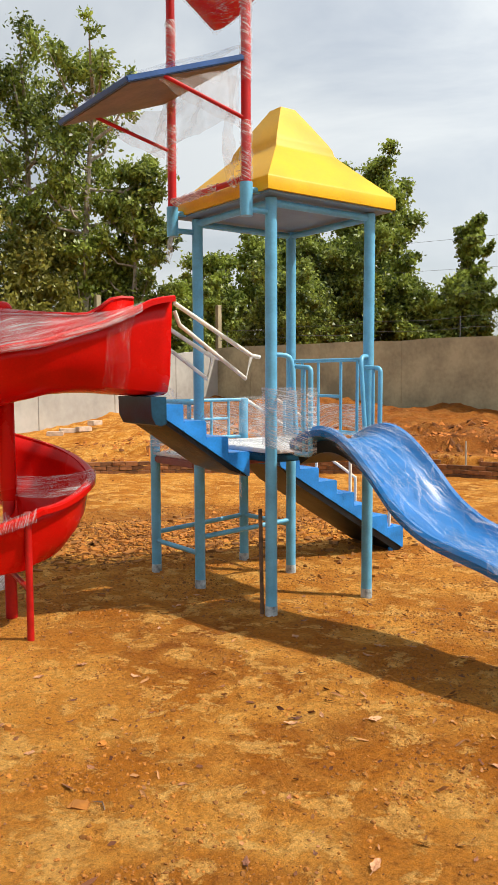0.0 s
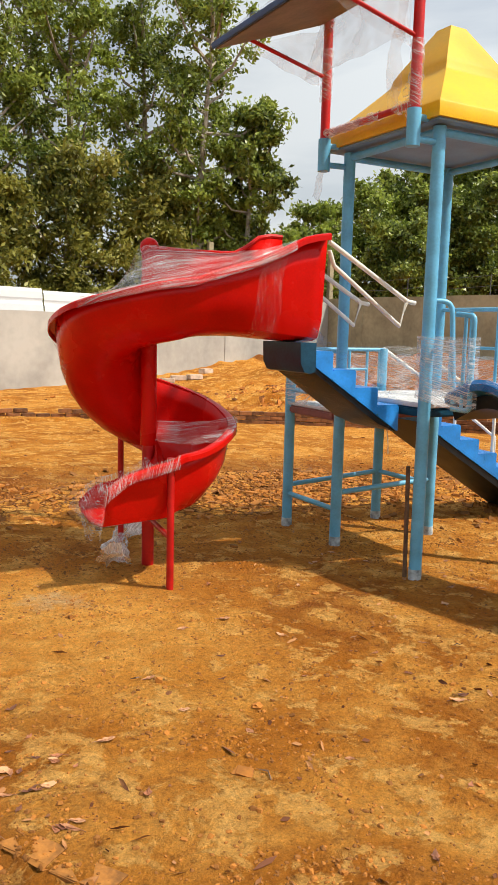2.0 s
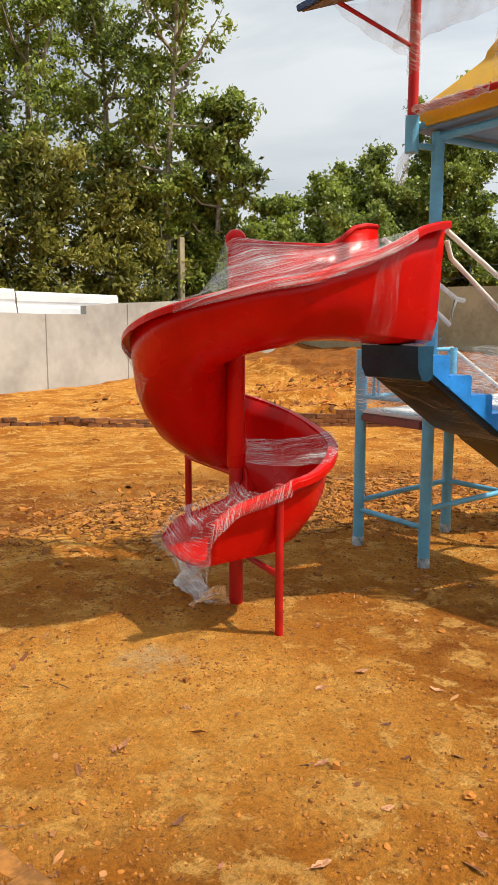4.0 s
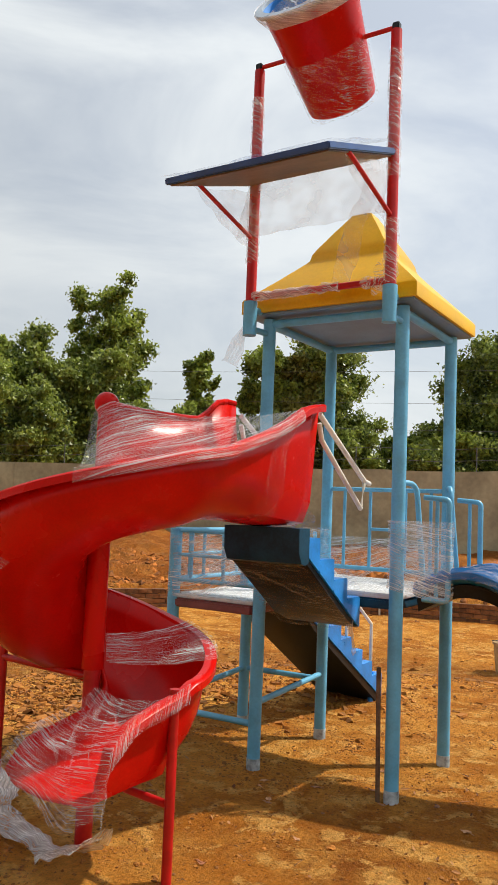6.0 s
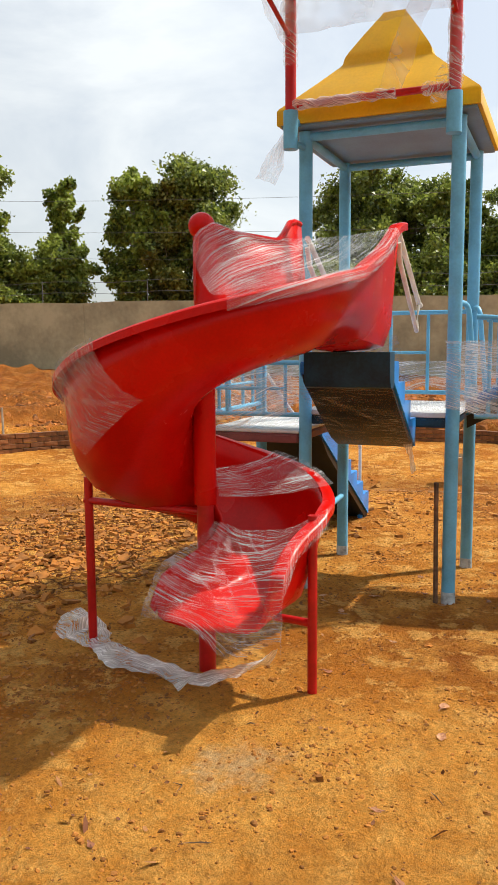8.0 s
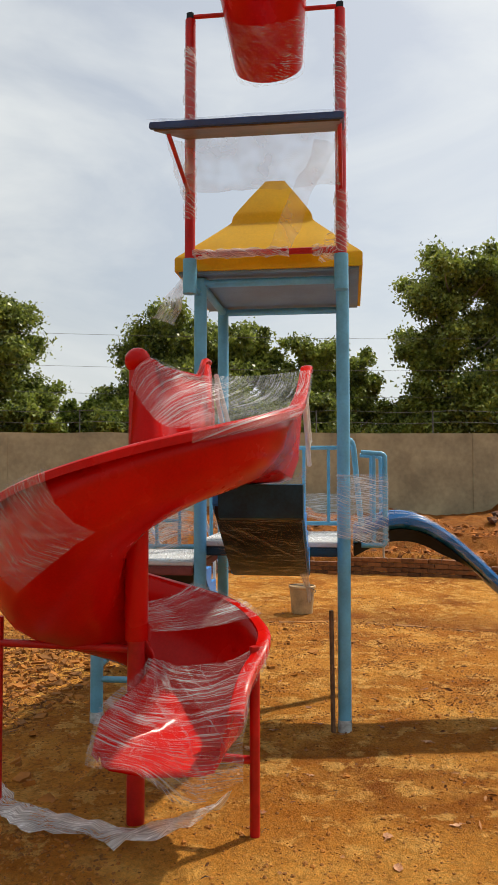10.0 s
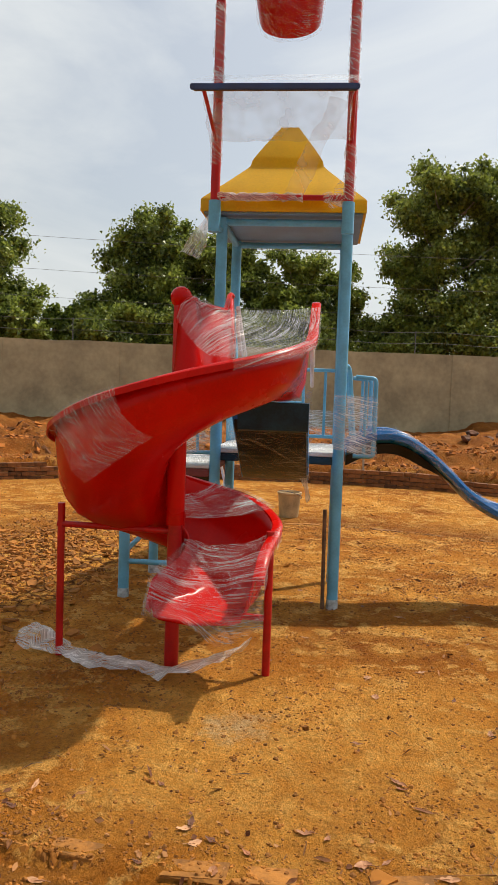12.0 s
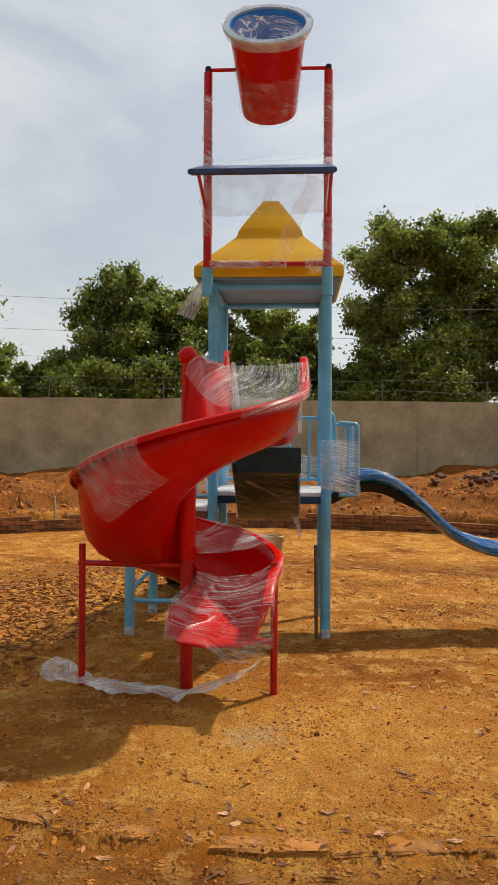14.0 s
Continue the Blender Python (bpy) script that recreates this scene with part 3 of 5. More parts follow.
def ring_at(h, z, n=6):
    pts = []
    for sx, sy, ex, ey in ((-1, -1, 1, -1), (1, -1, 1, 1), (1, 1, -1, 1), (-1, 1, -1, -1)):
        for k in range(n):
            t = k / n
            pts.append((RC[0] + h * (sx + (ex - sx) * t), RC[1] + h * (sy + (ey - sy) * t), z))
    return pts


bm = bmesh.new()
prof = [(RH - 0.02, 2.865), (RH, 2.865), (RH, 2.945), (RH - 0.012, 2.962), (0.43, 3.105), (0.33, 3.205), (0.288, 3.248), (0.272, 3.268), (0.262, 3.31), (0.24, 3.35), (0.16, 3.475), (0.078, 3.597), (0.068, 3.615)]
vs = loft(bm, [ring_at(h, z) for h, z in prof], close_v=True)
bm.faces.new(vs[-1])
roof = part("roof", bm, M_YELLOW, tower, "glossy yellow fibreglass pyramid roof")
bm = bmesh.new()
box(bm, (RC[0] - RH + 0.022, RC[1] - RH + 0.022, 2.85), (RC[0] + RH - 0.022, RC[1] + RH - 0.022, 2.868))
part("roof_lining", bm, M_UNDER, roof, "grey-blue underside")
for p, q in ((A, B), (B, D), (D, C), (C, A)):
    bm = bmesh.new()
    pipe(bm, [(*p, 2.81), (*q, 2.81)], 0.026, 12)
    part("roof_beam", bm, M_BLUE, tower)

# decks
bm = bmesh.new()
box(bm, (3.80, 4.60, 1.125), (4.74, 5.55, 1.155), 0.006)
part("deck", bm, M_DECK, tower, "pale deck sheet under film")
bm = bmesh.new()
box(bm, (3.80, 4.612, 1.065), (4.72, 5.538, 1.123), 0.01)
part("deck_edge", bm, M_NAVY, tower, "dark navy deck edge")
bm = bmesh.new()
box(bm, (3.78, 5.57, 1.0), (4.70, 6.18, 1.025), 0.006)
part("low_deck", bm, M_DECK, tower)
bm = bmesh.new()
box(bm, (3.765, 5.57, 0.94), (4.72, 6.21, 0.998), 0.01)
part("low_deck_edge", bm, M_MAROON, tower, "maroon deck edge")


def bar(pts, r=0.016, name="rail_bar", mat=None, parent=None, round_r=0.0):
    bm = bmesh.new()
    pipe(bm, rounded(pts, round_r) if round_r else pts, r, 10)
    return part(name, bm, mat or M_BLUE, parent or tower)


# braces near the ground
bar([(*A, 0.27), (*LA, 0.27)], 0.02, "brace")
bar([(*A, 0.40), (*C, 0.44)], 0.02, "brace")
bar([(*LA, 0.34), (*LB, 0.40)], 0.02, "brace")
bar([(*C, 0.40), (*LB, 0.40)], 0.02, "brace")


def panel(p, q, z0, z1, bars, mids):
    """A flat rail panel between two plan points."""
    def at(t, z):
        return (p[0] + (q[0] - p[0]) * t, p[1] + (q[1] - p[1]) * t, z)
    for z in (z0, z1):
        bar([at(0, z), at(1, z)])
    for t in bars:
        bar([at(t, z0), at(t, z1)], 0.012)
    for t0, t1, f in mids:
        z = z0 + (z1 - z0) * f
        bar([at(t0, z), at(t1, z)], 0.012)


panel(A, LA, 1.12, 1.45, (0.2, 0.42, 0.8), [(0.2, 1, 0.5)])
panel(LA, LB, 1.12, 1.45, (0.18, 0.36, 0.62, 0.82), [(0.18, 0.82, 0.5)])
panel(D, C, 1.22, 1.78, (0.13, 0.33, 0.62, 0.84), [(0.33, 0.62, 0.5)])
bar([(4.72, 5.62, 1.03), (4.72, 5.62, 1.46)], 0.014)
# guards beside the straight slide
for gx_ in (3.93, 4.58):
    side_post = B if gx_ < 4.2 else D
    bar([(side_post[0], side_post[1], 1.80), (gx_, 4.56, 1.80), (gx_, 4.50, 1.16)], 0.017, "guard_hoop", round_r=0.07)
    bar([(gx_, 4.51, 1.72), (gx_, 4.36, 1.71), (gx_, 4.36, 1.13), (gx_, 4.51, 1.13)], 0.017, "guard_hoop", round_r=0.03)
    bar([(gx_, 4.43, 1.13), (gx_, 4.43, 1.71)], 0.012)

# ---- tipping bucket frame ----
PX, PY = 3.60, (4.625, 5.56)
frame_top = thing("bucket_frame", (PX, 5.09, 2.70), "tall red steel frame for a tipping bucket, wrapped in clear film", "frame")
for y in PY:
    bm = bmesh.new()
    pipe(bm, [(PX, y, 2.70), (PX, y, 2.915)], 0.043, 20)
    part("sleeve", bm, M_BLUE, frame_top, "light blue sleeve")
    post_y = B[1] if y < 5 else A[1]
    for z in (2.745, 2.872):
        bar([(PX, y, z), (3.80, post_y, z)], 0.02, "bracket", M_BLUE, frame_top)
    bar([(PX, y, 2.90), (PX, y, 4.44)], 0.033, "upright", M_REDPAINT, frame_top)
    bm = bmesh.new()
    box(bm, (PX - 0.022, y - 0.022, 4.44), (PX + 0.022, y + 0.022, 4.485), 0.006)
    part("bearing", bm, M_DARK, frame_top, "dark pivot bearing")
    bar([(PX - 0.02, y, 3.32), (2.99, y, 3.455)], 0.013, "brace", M_REDPAINT, frame_top)
bar([(PX, PY[0], 2.945), (PX, PY[1], 2.945)], 0.02, "crossbar", M_REDPAINT, frame_top)
bar([(PX, PY[0], 4.46), (PX, PY[1], 4.46)], 0.014, "axle", M_REDPAINT, frame_top)

bm = bmesh.new()
slope = math.atan2(3.69 - 3.375, 3.57 - 2.73)
L_board = math.hypot(3.69 - 3.375, 3.57 - 2.73)
box(bm, (0, 4.60, -0.018), (L_board, 5.60, 0.018), 0.006)
bmesh.ops.transform(bm, matrix=Matrix.Translation((2.73, 0, 3.375)) @ Matrix.Rotation(-slope, 4, "Y"), verts=bm.verts)
board = part("splash_board", bm, M_BOARD, frame_top, "dark navy splash board")
bm = bmesh.new()
box(bm, (0.02, 4.62, -0.026), (L_board - 0.02, 5.58, -0.0185), 0.002)
bmesh.ops.transform(bm, matrix=Matrix.Translation((2.73, 0, 3.375)) @ Matrix.Rotation(-slope, 4, "Y"), verts=bm.verts)
part("board_underside", bm, M_PLY, board, "brown unpainted underside")

# bucket
TIP = radians(50)
m_tip = Matrix.Translation((PX, 5.09, 4.46)) @ Matrix.Rotation(-TIP, 4, "Y")
bucket = thing("tipping_bucket", (PX, 5.09, 4.46), "large red tipping bucket with blue inside, tilted on an axle", "bucket")
bm = bmesh.new()
rings = []
for r, z in ((0.0, -0.36), (0.19, -0.36), (0.215, -0.345), (0.222, -0.32), (0.268, 0.12), (0.292, 0.31)):
    rings.append([(r * math.cos(2 * math.pi * k / 40), r * math.sin(2 * math.pi * k / 40), z) for k in range(40)])
loft(bm, rings[1:], close_v=True)
bm.faces.new([bm.verts.new(p) for p in rings[1]])
bmesh.ops.remove_doubles(bm, verts=bm.verts, dist=1e-5)
m_tip = Matrix.Translation((PX, 5.09, 4.46)) @ Matrix.Rotation(-TIP, 4, "Y")
bmesh.ops.transform(bm, matrix=m_tip, verts=bm.verts)
part("shell", bm, M_RED, bucket)
bm = bmesh.new()
loft(bm, [[(r * math.cos(2 * math.pi * k / 40), r * math.sin(2 * math.pi * k / 40), z) for k in range(40)] for r, z in ((0.294, 0.305), (0.33, 0.318), (0.336, 0.33), (0.33, 0.342), (0.286, 0.345), (0.284, 0.33))], close_u=True, close_v=True)
bmesh.ops.transform(bm, matrix=m_tip, verts=bm.verts)
part("rim", bm, M_RIM, bucket, "greyish film-wrapped rim")
bm = bmesh.new()
rings = []
for r, z in ((0.286, 0.338), (0.28, 0.31), (0.255, 0.10), (0.205, -0.31)):
    rings.append([(r * math.cos(2 * math.pi * k / 40), r * math.sin(2 * math.pi * k / 40), z) for k in range(40)])
loft(bm, rings, close_v=True)
bm.faces.new([bm.verts.new(p) for p in rings[-1]])
bmesh.ops.remove_doubles(bm, verts=bm.verts, dist=1e-5)
bmesh.ops.transform(bm, matrix=m_tip, verts=bm.verts)
part("lining", bm, M_STEP, bucket, "blue inner lining")

# ---- steps up to the spiral slide ----
steps_up = thing("upper_steps", (3.78, 5.07, 1.16), "short blue fibreglass stair with dark underside, rising from the deck", "steps")


def prism(bm, outline, y0, y1):
    """Solid between two copies of an outline in x and z."""
    vs = loft(bm, [[(x, y, z) for x, z in outline] for y in (y0, y1)], close_v=True)
    bm.faces.new(vs[0])
    bm.faces.new(list(reversed(vs[1])))


def stair(root, x0, z0, dx, dz, n, y0, y1, thick, under=0.10):
    """A moulded stair: x grows by dx and z by dz a step, with a dark tray below."""
    low = lambda u: z0 + dz * u - under
    for k in range(n):
        zt = z0 + dz * (k + 1) if dz > 0 else z0 + dz * k
        xa, xb = x0 + dx * k, x0 + dx * (k + 1)
        bm = bmesh.new()
        prism(bm, [(xa, zt), (xb, zt), (xb, low(k + 1)), (xa, low(k))], y0, y1)
        bmesh.ops.bevel(bm, geom=[e for e in bm.edges if e.calc_length() > abs(y1 - y0) * 0.9], offset=0.008, segments=2, affect="EDGES")
        part("step", bm, M_STEP, root)
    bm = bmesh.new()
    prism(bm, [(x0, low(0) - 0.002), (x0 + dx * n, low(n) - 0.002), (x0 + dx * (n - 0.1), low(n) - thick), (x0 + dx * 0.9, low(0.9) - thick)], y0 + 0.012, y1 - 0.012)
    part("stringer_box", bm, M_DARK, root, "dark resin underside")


stair(steps_up, 3.77, 1.015, -0.18, 0.115, 4, 4.83, 5.32, 0.045, 0.065)
bm = bmesh.new()
prism(bm, [(2.985, 1.525), (3.10, 1.525), (3.10, 1.35), (3.06, 1.335), (3.02, 1.345), (2.99, 1.40)], 4.827, 5.28)
part("landing_box", bm, M_NAVY, steps_up, "navy block under the slide mouth")
for y, side in ((4.83, 0), (5.32, 1)):
    bar([(3.17, y, 2.13), (3.79, y, 1.80), (3.86, y, 1.79)], 0.015, "handrail", M_WHITE, steps_up)
    bar([(3.17, y, 2.08), (3.21, y, 1.99), (3.74, y, 1.64), (3.79, y, 1.80)], 0.014, "handrail", M_WHITE, steps_up)

# ---- access stair ----
access = thing("access_stair", (5.5, 5.95, gz(5.5, 5.95)), "blue fibreglass stair with dark underside leading down to the soil", "stair")
stair(access, 4.74, 0.97, 0.222, -0.131, 7, 5.70, 6.28, 0.06, 0.09)
for x, y in ((6.17, 5.75), (6.17, 6.23)):
    bar([(x, y, gz(x, y) - 0.03), (x, y, 0.2)], 0.025, "foot", M_STEP, access)
    bar([(4.74, y, 1.46), (5.55, y, 1.0), (5.62, y, 0.97), (5.62, y, 0.4)], 0.015, "handrail", M_WHITE, access)
    bar([(6.15, y, 0.15), (6.15, y, 0.62), (5.62, y, 0.95)], 0.015, "handrail", M_WHITE, access)

# ---- straight slide ----
chute = thing("straight_slide", (4.22, 3.2, gz(4.22, 3.2)), "blue straight wavy slide wrapped in clear plastic film", "slide")
RIM = [(4.56, 1.22), (4.42, 1.29), (4.27, 1.325), (4.12, 1.30), (3.97, 1.215), (3.80, 1.07), (3.62, 0.90), (3.45, 0.795), (3.30, 0.74), (3.12, 0.70), (2.94, 0.665), (2.70, 0.59), (2.40, 0.47), (2.10, 0.40), (1.85, 0.38)]


def spline(pts, n):
    """Catmull-Rom through 2D points."""
    out = []
    for i in range(len(pts) - 1):
        p0, p1, p2, p3 = (np.array(pts[min(max(i + k, 0), len(pts) - 1)], float) for k in (-1, 0, 1, 2))
        for k in range(n):
            t = k / n
            out.append(0.5 * (2 * p1 + (p2 - p0) * t + (2 * p0 - 5 * p1 + 4 * p2 - p3) * t * t + (3 * p1 - p0 - 3 * p2 + p3) * t ** 3))
    out.append(np.array(pts[-1], float))
    return out


line = spline(RIM, 6)
bm = bmesh.new()
rows = []
SX0, SX1 = 3.96, 4.50
for y, z in line:
    rows.append([(SX0 - 0.045, y, z - 0.06), (SX0 - 0.05, y, z - 0.02), (SX0 - 0.03, y, z + 0.005), (SX0, y, z), (SX0 + 0.03, y, z - 0.035), (SX0 + 0.07, y, z - 0.075), (4.1, y, z - 0.088),
                 (4.23, y, z - 0.09), (4.36, y, z - 0.088), (SX1 - 0.07, y, z - 0.075), (SX1 - 0.03, y, z - 0.05), (SX1, y, z), (SX1 + 0.03, y, z + 0.005), (SX1 + 0.05, y, z - 0.02), (SX1 + 0.045, y, z - 0.06),
                 (SX1 - 0.02, y, z - 0.09), (4.23, y, z - 0.105), (SX0 + 0.02, y, z - 0.09)])
vs = loft(bm, rows, close_v=True)
bm.faces.new(vs[0])
bm.faces.new(list(reversed(vs[-1])))
part("slide_bed", bm, material("slide_blue", (0.006, 0.125, 0.37), 0.28, vary=0.15, scale=4, bump=0.08, gloss=0.25), chute)
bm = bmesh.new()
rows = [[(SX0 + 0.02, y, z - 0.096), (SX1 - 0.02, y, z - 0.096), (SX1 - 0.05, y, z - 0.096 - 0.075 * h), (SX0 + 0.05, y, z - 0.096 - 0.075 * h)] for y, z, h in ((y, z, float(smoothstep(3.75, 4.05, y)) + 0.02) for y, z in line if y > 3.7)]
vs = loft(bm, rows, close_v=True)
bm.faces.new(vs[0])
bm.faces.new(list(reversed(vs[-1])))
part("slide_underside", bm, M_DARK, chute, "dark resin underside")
bar([(4.23, 2.3, gz(4.23, 2.3) - 0.03), (4.23, 2.3, 0.2)], 0.03, "leg", M_STEP, chute)

# ---- spiral slide ----
SC = (2.29, 5.53)
spiral = thing("spiral_slide", (SC[0], SC[1], gz(*SC)), "red fibreglass spiral slide on red steel legs, partly wrapped in film", "slide")
R_SL = 0.74
# along the run: centre, outward direction, floor, outer rim, inner rim, outer radius, inner radius
STATIONS = [  # s, floor, outer, inner, outer radius
    (-1.0, 1.53, 2.165, 2.20, 0.70), (-0.82, 1.54, 2.135, 2.19, 0.70), (-0.62, 1.553, 2.055, 2.08, 0.70), (-0.4, 1.565, 1.98, 2.07, 0.70), (-0.16, 1.555, 1.915, 2.075, 0.70), (0.0, 1.525, 1.865, 2.08, 0.69),
    (0.125, 1.445, 1.76, 2.07, 0.65), (0.25, 1.245, 1.635, 1.98, 0.58), (0.375, 0.99, 1.49, 1.55, 0.59), (0.5, 0.82, 1.31, 1.34, 0.675), (0.625, 0.715, 1.16, 1.12, 0.62), (0.75, 0.62, 1.03, 0.94, 0.535),
    (0.875, 0.53, 0.945, 0.84, 0.525), (1.0, 0.465, 0.85, 0.76, 0.55), (1.5, 0.435, 0.77, 0.615, 0.51), (1.78, 0.427, 0.73, 0.585, 0.50), (2.0, 0.42, 0.66, 0.49, 0.49)]
ENTRY, EXIT = 0.86, 0.45


def keyed(s):
    xs = [k[0] for k in STATIONS]
    i = min(max(sum(1 for v in xs if v <= s) - 1, 0), len(xs) - 2)
    p0, p1, p2, p3 = (np.array(STATIONS[min(max(i + k, 0), len(xs) - 1)][1:]) for k in (-1, 0, 1, 2))
    x0, x1, x2, x3 = (xs[min(max(i + k, 0), len(xs) - 1)] for k in (-1, 0, 1, 2))
    t = (s - x1) / (x2 - x1)
    m1 = (p2 - p0) / max(x2 - x0, 1e-6) * (x2 - x1)
    m2 = (p3 - p1) / max(x3 - x1, 1e-6) * (x2 - x1)
    return (2 * t ** 3 - 3 * t * t + 1) * p1 + (t ** 3 - 2 * t * t + t) * m1 + (-2 * t ** 3 + 3 * t * t) * p2 + (t ** 3 - t * t) * m2


def station(s):
    if s < 0:
        foot, e = Vector((SC[0] - s * ENTRY, SC[1], 0)), Vector((0, -1, 0))
    elif s > 1:
        foot, e = Vector((SC[0] - (s - 1) * EXIT, SC[1], 0)), Vector((0, -1, 0))
    else:
        a = radians(270 - 360 * s)
        foot, e = Vector((*SC, 0)), Vector((math.cos(a), math.sin(a), 0))
    return foot, e


LIP = [(-0.008, -0.008), (-0.006, 0.01), (0.02, 0.014), (0.042, 0.011), (0.05, 0.003), (0.05, -0.028), (0.042, -0.028), (0.038, -0.008)]


def section(s):
    zb, zo, zi, ro, = keyed(s)
    ri = 0.075 if s > -0.2 else 0.075 + 0.10 * min(1, (-s - 0.2) / 0.3)
    if 0.08 < s <= 1:
        ri = 0.075 - 0.04 * float(smoothstep(0.08, 0.25, s)) * float(1 - smoothstep(0.8, 1.0, s))
    if s > 1:
        ri = 0.075 - 0.125 * float(smoothstep(1.1, 1.6, s))
    foot, e = station(s)
    k = zo - zb
    dip = 0.035 * math.exp(-((s - 0.36) / 0.13) ** 2)
    c = 1 - 0.5 * float(smoothstep(0.85, 1.15, s)) - 0.45 * float(1 - smoothstep(-1.0, 0.2, s))
    pts = [(ri, zi), (ri + 0.022, zb + (zi - zb) * 0.6), (ri + 0.055 * c, zb + 0.16 * c), (ri + 0.085 * c, zb + 0.06 * c - dip), (ri + 0.14 * c, zb + 0.015 - dip), ((ri + ro) / 2 - 0.04, zb - 0.005 - dip * 0.7), (ro - 0.22 * c, zb + 0.01 - dip * 0.2),
           (ro - 0.13 * c, zb + 0.05 * c), (ro - 0.065 * c, zb + min(0.13, k * 0.35)), (ro - 0.03, zb + min(0.22, k * 0.5)), (ro - 0.012, zb + k * 0.75), (ro, zo)]
    return [foot + e * r + Vector((0, 0, z)) for r, z in pts], [foot + e * (ro + a) + Vector((0, 0, zo + b)) for a, b in LIP], foot + e * (ri) + Vector((0, 0, zi))


S_ALL = [-1 + k / 10 for k in range(10)] + [k / 72 for k in range(73)] + [1 + k / 8 for k in range(1, 9)]
bm = bmesh.new()
secs = [section(s) for s in S_ALL]
loft(bm, [q[0] for q in secs])
trough = part("trough", bm, M_RED, spiral)
sol = trough.modifiers.new("thickness", "SOLIDIFY")
sol.thickness, sol.offset = 0.014, 0
bm = bmesh.new()
vs = loft(bm, [q[1] for q in secs], close_v=True)
bm.faces.new(vs[0])
bm.faces.new(vs[-1])
part("outer_rim", bm, M_RED, trough)
bm = bmesh.new()
pipe(bm, [q[2] for q in secs][:30], 0.016, 8)
part("inner_rim", bm, M_RED, trough)
bm = bmesh.new()
pipe(bm, [(*SC, gz(*SC) - 0.05), (*SC, 2.07)], 0.040, 24)
part("column", bm, M_REDPAINT, spiral)
bm = bmesh.new()
pipe(bm, [(*SC, 0.84), (*SC, 1.62)], 0.052, 24)
part("column_sleeve", bm, M_RED, spiral)
bm = bmesh.new()
bmesh.ops.create_uvsphere(bm, u_segments=20, v_segments=12, radius=0.060, matrix=Matrix.Translation((SC[0], SC[1], 2.09)))
part("column_cap", bm, M_RED, spiral, "rounded red cap")
LEGS = ((2.216, 4.99, 0.84), (2.346, 6.20, 0.92))
for x, y, z in LEGS:
    bar([(x, y, gz(x, y) - 0.05), (x, y, z)], 0.022, "leg", M_REDPAINT, spiral)
bar([(2.346, 6.22, 0.80), (SC[0], SC[1], 0.80)], 0.018, "leg_arm", M_REDPAINT, spiral)
bar([(2.216, 4.99, 0.36), (SC[0], SC[1], 0.36)], 0.018, "leg_arm", M_REDPAINT, spiral)

